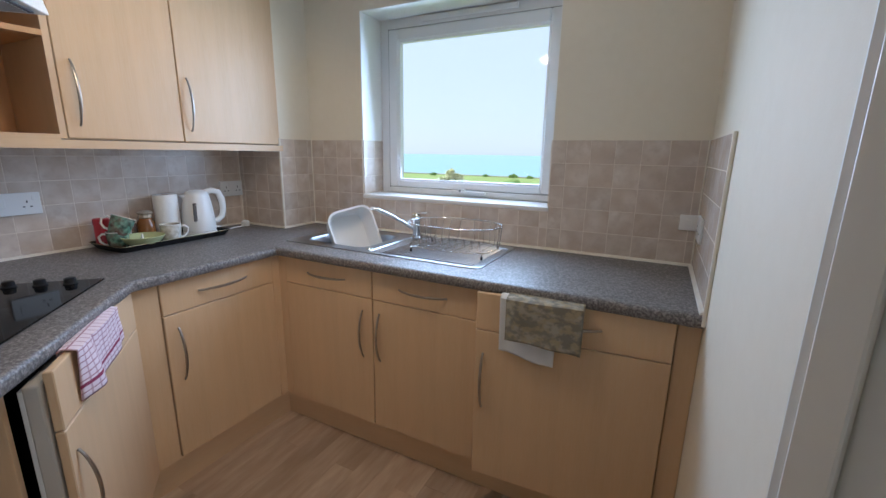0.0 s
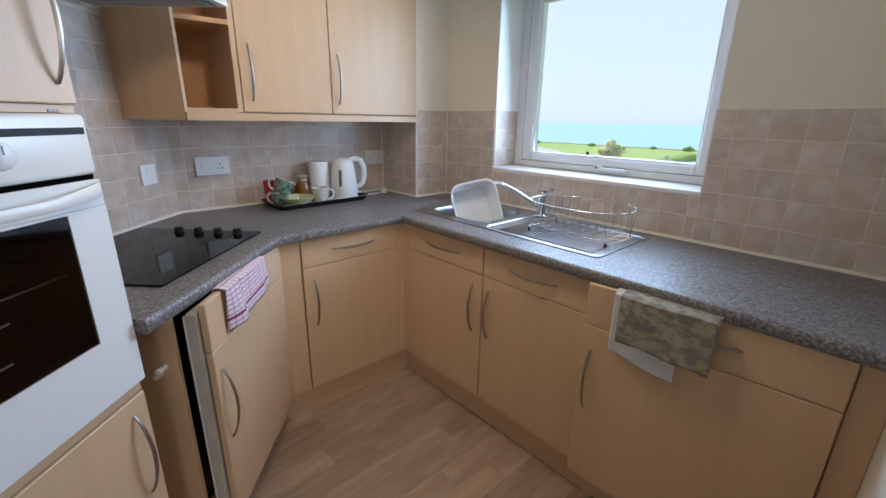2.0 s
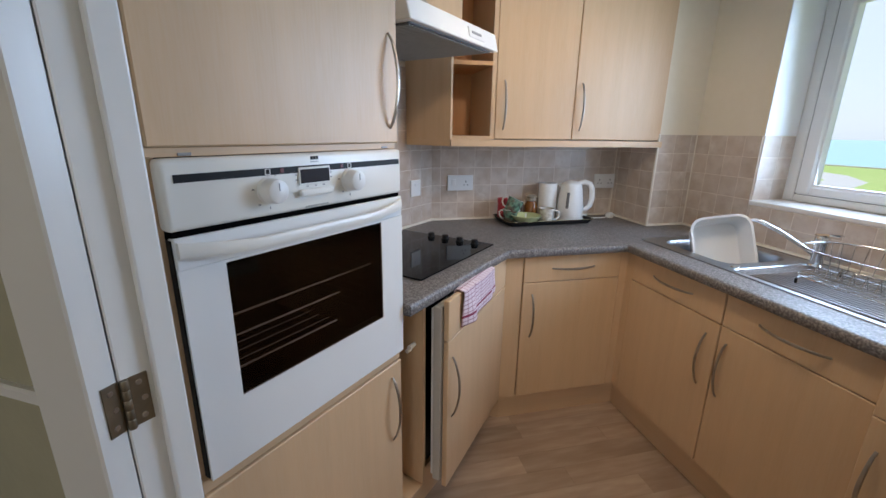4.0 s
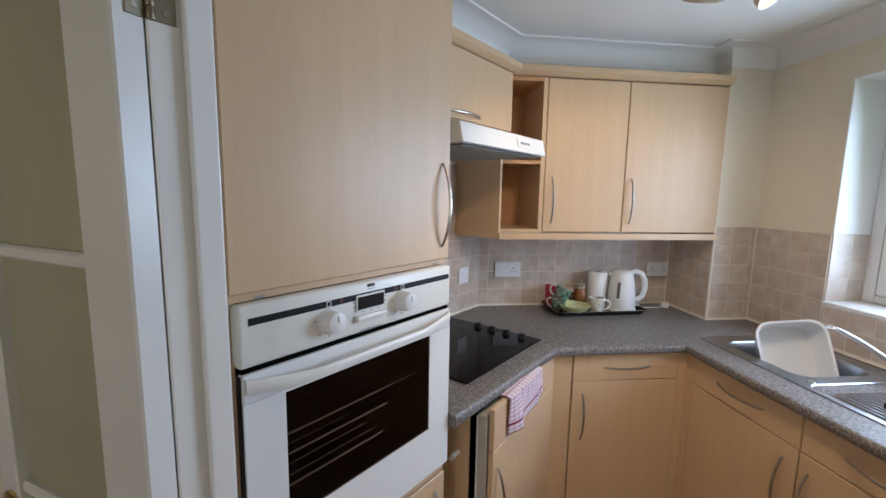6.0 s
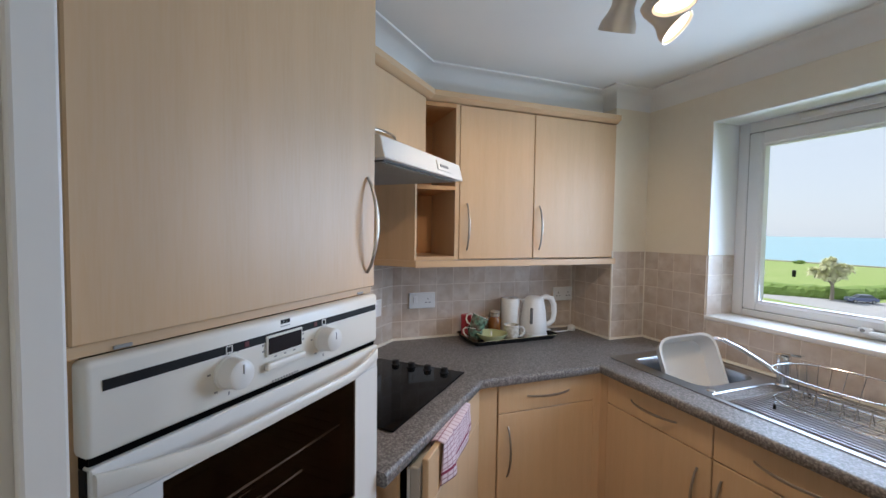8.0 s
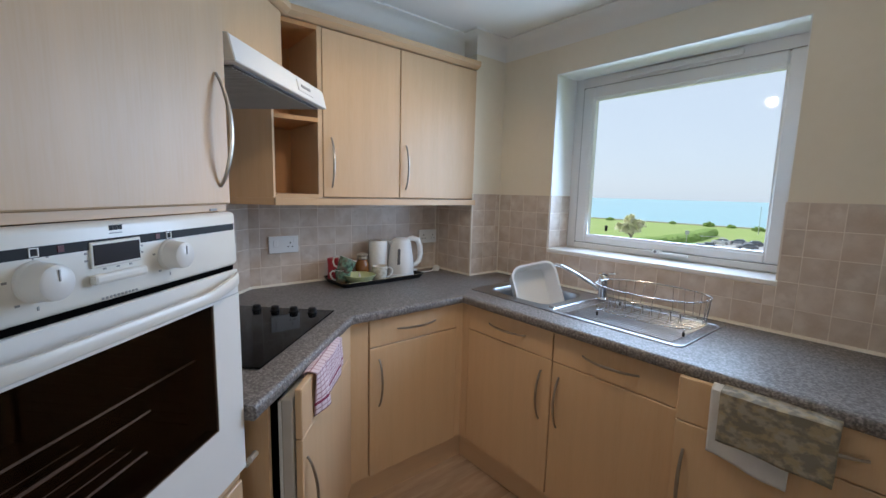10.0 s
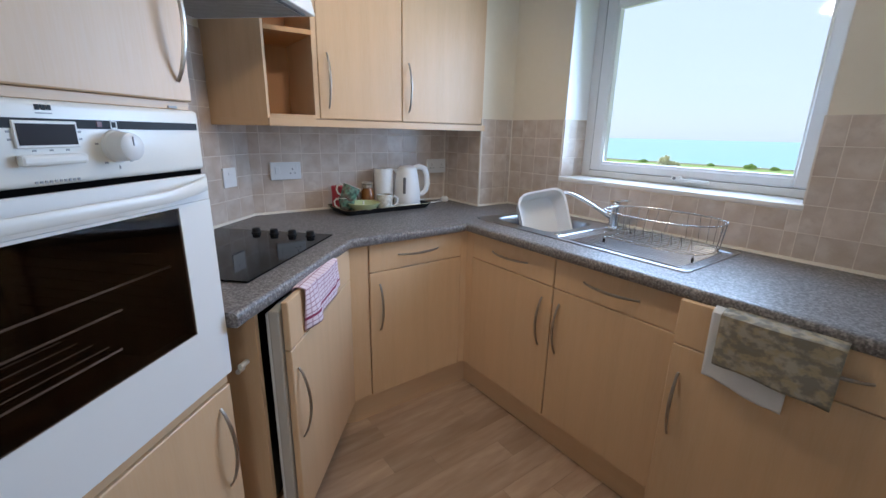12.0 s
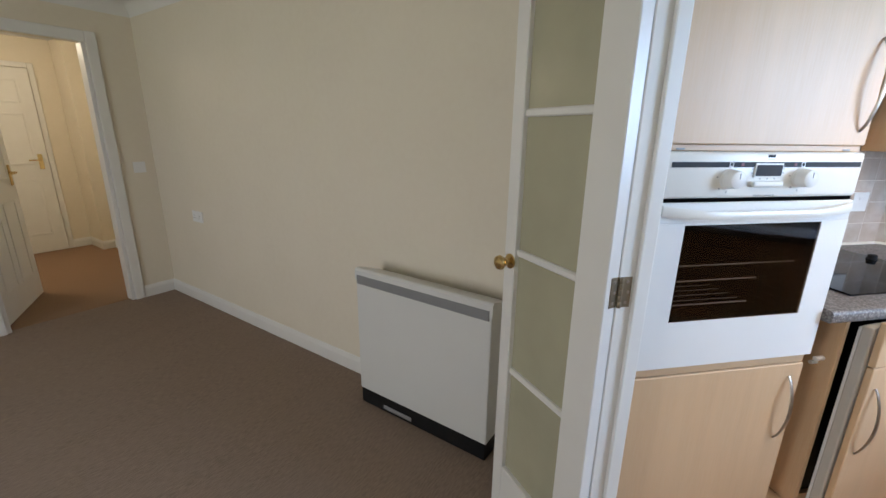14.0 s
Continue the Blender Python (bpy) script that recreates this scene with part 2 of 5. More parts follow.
def checked_cloth():
    """White cotton with pink lines both ways and one broad band near the hem."""
    m = bpy.data.materials.new("checked_cloth")
    m.use_nodes = True
    nt = m.node_tree
    b = nt.nodes["Principled BSDF"]
    b.inputs["Roughness"].default_value = 0.9
    co = nt.nodes.new("ShaderNodeTexCoord")
    sp = nt.nodes.new("ShaderNodeSeparateXYZ")
    nt.links.new(co.outputs["UV"], sp.inputs[0])
    def math_node(op, a, c=None):
        n = nt.nodes.new("ShaderNodeMath")
        n.operation = op
        for k, v in enumerate((a, c)):
            if v is None:
                continue
            if isinstance(v, (int, float)):
                n.inputs[k].default_value = v
            else:
                nt.links.new(v, n.inputs[k])
        return n.outputs[0]
    def lines(axis, count, width):
        return math_node("LESS_THAN", math_node("FRACT", math_node("MULTIPLY", sp.outputs[axis], count)), width)
    across, along = lines(0, 13, 0.20), lines(1, 17, 0.20)
    band = math_node("LESS_THAN", math_node("ABSOLUTE", math_node("SUBTRACT", sp.outputs[1], 0.135)), 0.018)
    thin = math_node("MAXIMUM", math_node("MULTIPLY", across, 0.45), math_node("MULTIPLY", along, 0.70))
    mx = nt.nodes.new("ShaderNodeMix")
    mx.data_type = "RGBA"
    mx.inputs[6].default_value, mx.inputs[7].default_value = (0.74, 0.62, 0.68, 1), (0.25, 0.03, 0.08, 1)
    nt.links.new(math_node("MAXIMUM", thin, band), mx.inputs[0])
    nt.links.new(mx.outputs[2], b.inputs["Base Color"])
    return m


CHECKED = checked_cloth()


# ---- shaping ----
S = math.sqrt(0.5)


def uv(u, v):
    """Plan point from the diagonal axes: u runs north-east along the doorway wall, v north-west along the cooker."""
    return ((u - v) * S, (u + v) * S)


def mesh_object(name, bm, mat, smooth=False):
    bmesh.ops.recalc_face_normals(bm, faces=bm.faces)
    me = bpy.data.meshes.new(name)
    bm.to_mesh(me)
    bm.free()
    for m in (mat if isinstance(mat, (list, tuple)) else [mat]):
        me.materials.append(m)
    if smooth:
        me.shade_smooth()
        me.set_sharp_from_angle(angle=radians(38))
    return new(name, me)


def part(name, bm, mat, parent, label="", smooth=False, m=None):
    ob = mesh_object(name, bm, mat, smooth)
    ob.parent = parent
    if m is not None:
        ob.matrix_basis = m
    return tagged(ob, label)


def thing(name, m, label, category, group="", kind=""):
    ob = new(name)
    ob.empty_display_size = 0.05
    ob.matrix_basis = m
    return tagged(ob, label, category, group, kind)


def setting(name, bm, mat, label, category="", smooth=False):
    return tagged(mesh_object(name, bm, mat, smooth), label, category or name.rstrip("_0123456789").split("_")[0], kind="structure")


def box(bm, x0, x1, y0, y1, z0, z1, r=0.0, seg=1, m=None):
    vs = [bm.verts.new((x, y, z)) for z in (z0, z1) for y in (y0, y1) for x in (x0, x1)]
    fs = [bm.faces.new([vs[k] for k in q]) for q in ((0, 2, 3, 1), (4, 5, 7, 6), (0, 1, 5, 4), (2, 6, 7, 3), (0, 4, 6, 2), (1, 3, 7, 5))]
    if r:
        es = list({e for f in fs for e in f.edges})
        got = bmesh.ops.bevel(bm, geom=es, offset=r, segments=seg, profile=0.5, affect="EDGES")
        vs = list({v for f in got["faces"] for v in f.verts} | {v for v in vs if v.is_valid})
    if m is not None:
        bmesh.ops.transform(bm, matrix=m, verts=vs)
    return bm


def B(x0, x1, y0, y1, z0, z1, r=0.0, seg=1, m=None):
    return box(bmesh.new(), x0, x1, y0, y1, z0, z1, r, seg, m)


def prism(bm, pts, z0, z1):
    lo, hi = [bm.verts.new((*p, z0)) for p in pts], [bm.verts.new((*p, z1)) for p in pts]
    bm.faces.new(lo[::-1])
    bm.faces.new(hi)
    for k in range(len(pts)):
        j = (k + 1) % len(pts)
        bm.faces.new((lo[k], lo[j], hi[j], hi[k]))
    return bm


def P(pts, z0, z1):
    return prism(bmesh.new(), pts, z0, z1)


def sweep(path, profile, closed=False, bm=None):
    """A moulding: the profile of (distance to the left of the path, height), mitred round the path's corners."""
    bm = bm or bmesh.new()
    path = [Vector(p).to_2d() for p in path]
    n, rings = len(path), []
    for k, p in enumerate(path):
        a = (p - path[k - 1]).normalized() if k or closed else None
        b = (path[(k + 1) % n] - p).normalized() if k < n - 1 or closed else None
        na, nb = (Vector((-d.y, d.x)) if d is not None else None for d in (a, b))
        if na is None or nb is None:
            off = na if nb is None else nb
        else:
            off = (na + nb) / max(0.2, 1 + na.dot(nb))
        rings.append([bm.verts.new((p.x + off.x * d, p.y + off.y * d, z)) for d, z in profile])
    m = len(profile)
    for k in range(n if closed else n - 1):
        r, s = rings[k], rings[(k + 1) % n]
        for j in range(m):
            i = (j + 1) % m
            bm.faces.new((r[j], s[j], s[i], r[i]))
    if not closed:
        bm.faces.new(rings[0][::-1])
        bm.faces.new(rings[-1])
    return bm


def tube(path, r, n=8, bm=None, closed=False, flat=1.0):
    """A round bar along points; r a number or one for each point."""
    bm = bm or bmesh.new()
    path = [Vector(p) for p in path]
    rr = r if isinstance(r, (list, tuple)) else [r] * len(path)
    rings, last = [], None
    for k, p in enumerate(path):
        if closed:
            d = path[(k + 1) % len(path)] - path[k - 1]
        else:
            d = path[min(k + 1, len(path) - 1)] - path[max(k - 1, 0)]
        d.normalize()
        if last is None:
            last = d.orthogonal().normalized() if abs(d.z) > 0.99 else d.cross(Vector((0, 0, 1))).normalized()
        side = (last - d * last.dot(d)).normalized()
        last, up = side, d.cross(side)
        rings.append([bm.verts.new(p + rr[k] * (math.cos(a) * side + flat * math.sin(a) * up)) for a in (2 * math.pi * j / n for j in range(n))])
    for k in range(len(rings) if closed else len(rings) - 1):
        a, b = rings[k], rings[(k + 1) % len(rings)]
        for j in range(n):
            i = (j + 1) % n
            bm.faces.new((a[j], a[i], b[i], b[j]))
    if not closed:
        bm.faces.new(rings[0][::-1])
        bm.faces.new(rings[-1])
    return bm


def lathe(profile, n=28, bm=None, m=None):
    """A turned shape from (radius, height) points; radius 0 closes an end."""
    bm = bm or bmesh.new()
    rings = []
    for r, z in profile:
        if r < 1e-6:
            rings.append([bm.verts.new((0, 0, z))])
        else:
            rings.append([bm.verts.new((r * math.cos(2 * math.pi * j / n), r * math.sin(2 * math.pi * j / n), z)) for j in range(n)])
    for a, b in zip(rings, rings[1:]):
        for j in range(n):
            i = (j + 1) % n
            if len(a) == 1 and len(b) > 1:
                bm.faces.new((a[0], b[i], b[j]))
            elif len(b) == 1 and len(a) > 1:
                bm.faces.new((a[j], a[i], b[0]))
            elif len(a) > 1:
                bm.faces.new((a[j], a[i], b[i], b[j]))
    if m is not None:
        bmesh.ops.transform(bm, matrix=m, verts=[v for ring in rings for v in ring])
    return bm


def rounded(w, h, r, n=5):
    """Outline of a rounded rectangle round the origin."""
    out = []
    for cx, cy, a0 in ((w / 2 - r, h / 2 - r, 0), (r - w / 2, h / 2 - r, 90), (r - w / 2, r - h / 2, 180), (w / 2 - r, r - h / 2, 270)):
        out += [(cx + r * math.cos(radians(a0 + 90 * k / n)), cy + r * math.sin(radians(a0 + 90 * k / n))) for k in range(n + 1)]
    return out


def loft(loops, bm=None, cap=(True, True)):
    """Skin over loops of equal count."""
    bm = bm or bmesh.new()
    rows = [[bm.verts.new(p) for p in loop] for loop in loops]
    for a, b in zip(rows, rows[1:]):
        for j in range(len(a)):
            i = (j + 1) % len(a)
            bm.faces.new((a[j], a[i], b[i], b[j]))
    if cap[0]:
        bm.faces.new(rows[0][::-1])
    if cap[1]:
        bm.faces.new(rows[-1])
    return bm


def bow(length, rise=0.028, r=0.0052):
    """A bow handle along z from 0 to length that stands off towards -y."""
    pts = [(0, 0.002, 0.004)] + [(0, -rise * math.sin(math.pi * k / 14) ** 0.75 - 0.002, length * k / 14) for k in range(15)] + [(0, 0.002, length - 0.004)]
    rr = [r * 0.8] + [r * (0.75 + 0.35 * math.sin(math.pi * k / 14)) for k in range(15)] + [r * 0.8]
    return tube(pts, rr, 8, flat=0.75)


# ---- the setting ----
NORTH, WEST, EAST, TOP = 1.985, -2.27, 0.11, 2.29
DIAG = -1.20                        # the cooker's wall, along v at this u
COL_X, COL_Y = -1.925, 1.745         # boxed column in the corner
WIN = (-1.543, -0.490, 1.107, 2.057)
LOUNGE_W = -1.07
CORNER = (WEST, DIAG / S - WEST)

wall_north = B(-2.6, WIN[0], NORTH, 2.27, -0.3, 2.5)
for b in ((WIN[1], 0.30, NORTH, 2.27, -0.3, 2.5), (WIN[0], WIN[1], NORTH, 2.27, -0.3, WIN[2]), (WIN[0], WIN[1], NORTH, 2.27, WIN[3], 2.5)):
    box(wall_north, *b)
wall_north = setting("wall_north", wall_north, CREAM, "cream painted kitchen wall with the window", "wall")
wall_west = setting("wall_west", B(WEST - 0.2, WEST, 0.40, NORTH, 0, TOP + 0.1), CREAM, "cream painted wall behind the wall cupboards", "wall")
wall_diagonal = setting("wall_diagonal", P([uv(DIAG, 0.30), uv(DIAG, 2.10), uv(DIAG - 0.12, 2.10), uv(DIAG - 0.12, 0.30)], 0, TOP + 0.1), CREAM, "cream painted diagonal wall behind the cooker", "wall")
wall_column = setting("wall_column", B(WEST, COL_X, COL_Y, NORTH, 0, TOP + 0.05), CREAM, "cream boxed-in column in the kitchen corner", "wall")
wall_east = setting("wall_east", P([(EAST, 0.590), (EAST, 2.2), (EAST + 0.14, 2.2), (EAST + 0.14, 0.70)], 0, TOP + 0.1), CREAM, "plain cream painted kitchen side wall", "wall")
OPEN_L, OPEN_R, LINTEL = -0.561, 0.506, 2.03
door_wall = P([uv(-1.45, 0.240), uv(OPEN_L, 0.240), uv(OPEN_L, 0.306), uv(-1.45, 0.306)], 0, TOP + 0.1)
prism(door_wall, [uv(OPEN_R, 0.240), uv(0.85, 0.240), uv(0.85, 0.338), uv(OPEN_R, 0.338)], 0, TOP + 0.1)
prism(door_wall, [uv(OPEN_L, 0.240), uv(OPEN_R, 0.240), uv(OPEN_R, 0.338), uv(OPEN_L, 0.338)], LINTEL, TOP + 0.1)
setting("wall_doorway", door_wall, CREAM, "cream diagonal wall with the kitchen doorway", "wall")
bulk = P([uv(DIAG, 0.338), uv(-0.985, 0.338), (-2.03, -0.985 / S + 2.03), (-2.03, COL_Y), (WEST, COL_Y), CORNER], 2.15, TOP + 0.05)
setting("wall_bulkhead", bulk, CREAM, "cream bulkhead above the wall cupboards", "wall")

# lounge and hall
setting("wall_lounge_west", B(LOUNGE_W - 0.12, LOUNGE_W, -4.0, -0.70, 0, TOP + 0.1), CREAM, "plain cream painted living-room wall", "wall")
south = B(LOUNGE_W - 0.12, -0.76, -4.1, -4.0, 0, TOP + 0.1)
box(south, 0.02, 3.4, -4.1, -4.0, 0, TOP + 0.1)
box(south, -0.76, 0.02, -4.1, -4.0, 1.98, TOP + 0.1)
setting("wall_lounge_south", south, CREAM, "cream living-room wall with the hall doorway", "wall")
setting("wall_lounge_north", B(0.40, 3.4, 0.77, 0.87, 0, TOP + 0.1), CREAM, "plain cream living-room wall beside the kitchen", "wall")
east = B(3.3, 3.42, -4.1, -2.8, 0, TOP + 0.1)
for b in ((3.3, 3.42, -0.6, 0.87, 0, TOP + 0.1), (3.3, 3.42, -2.8, -2.3, 0, TOP + 0.1), (3.3, 3.42, -1.1, -0.6, 0, TOP + 0.1), (3.3, 3.42, -2.3, -1.1, 0, 0.6), (3.3, 3.42, -2.3, -1.1, 2.1, TOP + 0.1)):
    box(east, *b)
setting("wall_lounge_east", east, CREAM, "plain cream living-room wall with a window opening", "wall")
for k, b in enumerate(((-1.42, -1.30, -6.4, -4.1), (-1.30, -1.18, -6.4, -6.02), (-1.18, 0.9, -6.52, -6.40), (0.9, 1.02, -6.4, -4.1))):
    setting("wall_hall_%d" % (k + 1), B(*b, 0, TOP + 0.1), CREAM, "plain cream painted hall wall", "wall")
setting("ceiling", B(-2.7, 3.5, -6.6, 2.26, TOP, TOP + 0.12), CEILING, "smooth white painted ceiling", "ceiling")

# coving: a hollow quarter, 100 mm deep
def cove(d=0.095):
    return [(0, TOP), (0, TOP - d), (0.002, TOP - d)] + [(0.003 + (d - 0.011) * (1 - math.cos(radians(a))), TOP - d + 0.004 + (d - 0.012) * math.sin(radians(a))) for a in (15, 32, 50, 68, 84)] + [(d - 0.006, TOP - 0.010), (d + 0.004, TOP - 0.008), (d + 0.004, TOP)]

kitchen_line = [uv(0.47, 0.338), uv(-0.985, 0.338), (-2.03, -0.985 / S + 2.03), (-2.03, COL_Y), (COL_X, COL_Y), (COL_X, NORTH), (EAST, NORTH), (EAST, 0.585)]
setting("trim_coving_kitchen", sweep(kitchen_line[::-1], cove(), bm=None), CEILING, "white plaster coving round the kitchen ceiling", "coving", True)
setting("trim_coving_lounge", sweep([uv(0.85, 0.240), uv(-1.276, 0.240), (LOUNGE_W, -4.0), (3.3, -4.0)], cove()), CEILING, "white plaster coving round the living-room ceiling", "coving", True)

# skirting
SK = [(0, 0), (0, 0.098), (0.006, 0.098), (0.009, 0.090), (0.014, 0.078), (0.016, 0.070), (0.016, 0)]
setting("baseboard_lounge", sweep([(LOUNGE_W, -0.72), (LOUNGE_W, -4.0), (-0.825, -4.0)], SK), GLOSS_WHITE, "white gloss painted moulded skirting board", "skirting")
setting("baseboard_hall", sweep([(-1.30, -4.2), (-1.30, -6.02), (-1.18, -6.02), (-1.18, -6.40), (-0.99, -6.40)], SK), GLOSS_WHITE, "white gloss painted hall skirting board", "skirting")

# floors
setting("floor_lounge", P([(LOUNGE_W - 0.05, -4.05), (3.35, -4.05), (3.35, 0.82), (0.35, 0.82), uv(0.85, 0.29), uv(-1.276, 0.29)], -0.1, 0.0), CARPET, "short brown ribbed living-room carpet", "carpet")
setting("floor_hall", B(-1.4, 1.0, -6.5, -4.05, -0.1, 0.001), HALL_FLOOR, "warm brown hall carpet", "carpet")
floor = setting("floor", P([uv(0.62, 0.29), uv(-1.276, 0.29), (-2.4, 0.45), (-2.4, 2.05), (0.2, 2.05)], -0.1, -0.004), JOINT, "brown wood-look plank floor of the kitchen", "floor")

# window
window = thing("window_1", pose(0, 0, 0), "white plastic casement window overlooking lawn and sea", "window", kind="structure")
x0, x1, z0, z1 = WIN
def ring(x0, x1, z0, z1, w, y0, y1, r=0.004, wb=None):
    bm = bmesh.new()
    wb = wb or w
    box(bm, x0, x0 + w, y0, y1, z0, z1, r)
    box(bm, x1 - w, x1, y0, y1, z0, z1, r)
    box(bm, x0 + w, x1 - w, y0, y1, z1 - w, z1, r)
    box(bm, x0 + w, x1 - w, y0, y1, z0, z0 + wb, r)
    return bm
xf = x1 + 0.028                     # the frame runs behind the plaster on this side
part("reveal", B(x0, x0 + 0.004, NORTH + 0.001, 2.169, 1.4065, z1 - 0.004), REVEAL, window, "white painted plaster reveal")
part("reveal", B(x1 - 0.004, x1, NORTH + 0.001, 2.169, 1.4065, z1 - 0.004), REVEAL, window, "white painted plaster reveal")
part("reveal", B(x0, x1, NORTH + 0.001, 2.169, z1 - 0.004, z1 - 0.0005), REVEAL, window, "white painted plaster reveal")
part("window_frame", ring(x0 + 0.002, xf - 0.002, z0 + 0.002, z1 - 0.002, 0.052, 2.169, 2.239, wb=0.034), UPVC, window)
part("gasket", ring(x0 + 0.050, xf - 0.050, z0 + 0.030, z1 - 0.050, 0.008, 2.172, 2.224, 0), GASKET, window, "thin grey rubber seal line")
sash = part("sash", ring(x0 + 0.056, xf - 0.056, z0 + 0.038, z1 - 0.056, 0.062, 2.164, 2.229, 0.007, wb=0.040), UPVC, window)
part("glazing_bead", ring(x0 + 0.112, xf - 0.112, z0 + 0.072, z1 - 0.112, 0.014, 2.174, 2.204, 0.003), UPVC, sash)
pane = part("pane", B(x0 + 0.116, xf - 0.116, 2.200, 2.204, z0 + 0.076, z1 - 0.116), CLEAR, sash, "clear double glazed pane")
pane.visible_shadow = False
part("trickle_vent", B(-1.27, -0.735, 2.152, 2.170, z1 - 0.040, z1 - 0.012, 0.005), UPVC, window)
handle = part("handle", B(-1.03, -0.985, 2.142, 2.165, z0 + 0.024, z0 + 0.046, 0.006, 2), UPVC, window, "white window handle with a dark key lock")
part("lever", B(-0.99, -0.86, 2.130, 2.144, z0 + 0.022, z0 + 0.038, 0.006, 2), UPVC, handle)
part("lock_button", lathe([(0, 0), (0.007, 0), (0.007, 0.005), (0, 0.005)], 12, m=pose(-1.012, 2.142, z0 + 0.036, 90)), GASKET, handle)
part("window_sill", B(x0 - 0.003, x1 + 0.003, NORTH - 0.008, 2.169, z0 - 0.020, z0 + 0.002, 0.006, 2), GLOSS_WHITE, window, "white gloss painted sill board")

# doorway lining and architraves (frame axes: x along u, y along v)
DW = pose(0, 0, 0, 0, 0, 45)
frame_1 = thing("door_frame", DW, "white gloss painted timber door frame of the kitchen doorway", "door frame", kind="structure")
part("lining", B(OPEN_L + 0.002, OPEN_L + 0.026, 0.228, 0.307, 0, LINTEL - 0.03, 0.002), GLOSS_WHITE, frame_1)
part("lining", B(OPEN_R - 0.026, OPEN_R - 0.002, 0.228, 0.346, 0, LINTEL - 0.03, 0.002), GLOSS_WHITE, frame_1)
part("head", B(OPEN_L + 0.002, OPEN_R - 0.002, 0.228, 0.346, LINTEL - 0.03, LINTEL - 0.003, 0.002), GLOSS_WHITE, frame_1)
part("stop", B(OPEN_L + 0.026, OPEN_L + 0.038, 0.267, 0.305, 0, LINTEL - 0.03, 0.004, 2), GLOSS_WHITE, frame_1)
part("stop", B(OPEN_R - 0.038, OPEN_R - 0.026, 0.290, 0.330, 0, LINTEL - 0.03, 0.002), GLOSS_WHITE, frame_1)
part("architrave", B(OPEN_L - 0.045, OPEN_L + 0.012, 0.218, 0.239, 0, LINTEL + 0.045, 0.006, 2), GLOSS_WHITE, frame_1)
part("architrave", B(OPEN_R - 0.012, OPEN_R + 0.045, 0.218, 0.239, 0, LINTEL + 0.045, 0.006, 2), GLOSS_WHITE, frame_1)

# glazed leaf folded back into the lounge
LEAF = Matrix.Translation((-0.5314, -0.2433, 0.008)) @ Matrix.Rotation(math.atan2(-0.868, -0.495), 4, "Z")
door_1 = thing("door_1", LEAF, "white glazed door leaf folded open beside the doorway", "door", kind="structure")
LW, LH, ST, SL = 0.405, 1.985, 0.085, 0.055
part("stile", B(-0.017, ST, -0.02, 0.02, 0, LH, 0.003), GLOSS_WHITE, door_1)
part("stile", B(LW - SL, LW, -0.02, 0.02, 0, LH, 0.003), GLOSS_WHITE, door_1)
part("rail", B(ST, LW - SL, -0.0198, 0.0198, 0, 0.205, 0.003), GLOSS_WHITE, door_1)
part("rail", B(ST, LW - SL, -0.0198, 0.0198, LH - 0.11, LH, 0.003), GLOSS_WHITE, door_1)
bars = [0.205] + [0.604 + 0.418 * k for k in range(4)]
for z in bars[1:]:
    part("glazing_bar", B(ST, LW - SL, -0.014, 0.014, z - 0.011, z + 0.011, 0.004), GLOSS_WHITE, door_1)
for k, z in enumerate(bars):
    hi = bars[k + 1] - 0.011 if k < 4 else LH - 0.11
    part("glass_pane", B(ST, LW - SL, -0.003, 0.003, z + (0.011 if k else 0), hi), FROST, door_1, "obscured greenish glass pane")
for y, s in ((-0.02, 1), (0.02, -1)):
    knob = part("knob", lathe([(0, 0), (0.024, 0), (0.024, 0.005), (0.010, 0.008), (0.009, 0.022), (0.019, 0.030), (0.024, 0.040), (0.021, 0.050), (0.011, 0.055), (0, 0.056)], 20,
                              m=pose(LW - 0.036, y, 0.990, 90 * s)), BRASS, door_1, "round polished brass knob", True)
TO_JAMB = LEAF.inverted() @ DW
HH = 0.078
for z in (0.23, 0.978, 1.752):
    hinge = part("hinge", B(-0.0192, -0.017, -0.0185, 0.004, z, z + HH, 0.0006), OLD_BRASS, door_1, "dull brass butt hinge")
    for k in range(5):
        part("hinge_knuckle", lathe([(0, 0), (0.0052, 0), (0.0056, 0.001), (0.0056, HH / 5 - 0.0015), (0.0052, HH / 5 - 0.0005), (0, HH / 5 - 0.0005)], 12, m=Matrix.Translation((-0.0225, -0.0235, z + k * HH / 5))), OLD_BRASS, hinge, smooth=True)
    part("hinge_plate", B(OPEN_L + 0.026, OPEN_L + 0.0278, 0.238, 0.262, z + 0.008, z + 0.008 + HH, 0.0006), OLD_BRASS, hinge, m=TO_JAMB)
    for dz in (0.012, 0.039, 0.066):
        part("screw", lathe([(0, 0), (0.0045, 0), (0.0035, 0.0012), (0, 0.0012)], 10, m=pose(-0.0192, -0.006 - 0.003 * (dz == 0.039), z + dz, 0, -90, 0)), STEEL, hinge)
        part("screw", lathe([(0, 0), (0.0045, 0), (0.0035, 0.0012), (0, 0.0012)], 10, m=TO_JAMB @ pose(OPEN_L + 0.0278, 0.250 + 0.004 * (dz == 0.039), z + 0.008 + dz, 0, 90, 0)), STEEL, hinge)

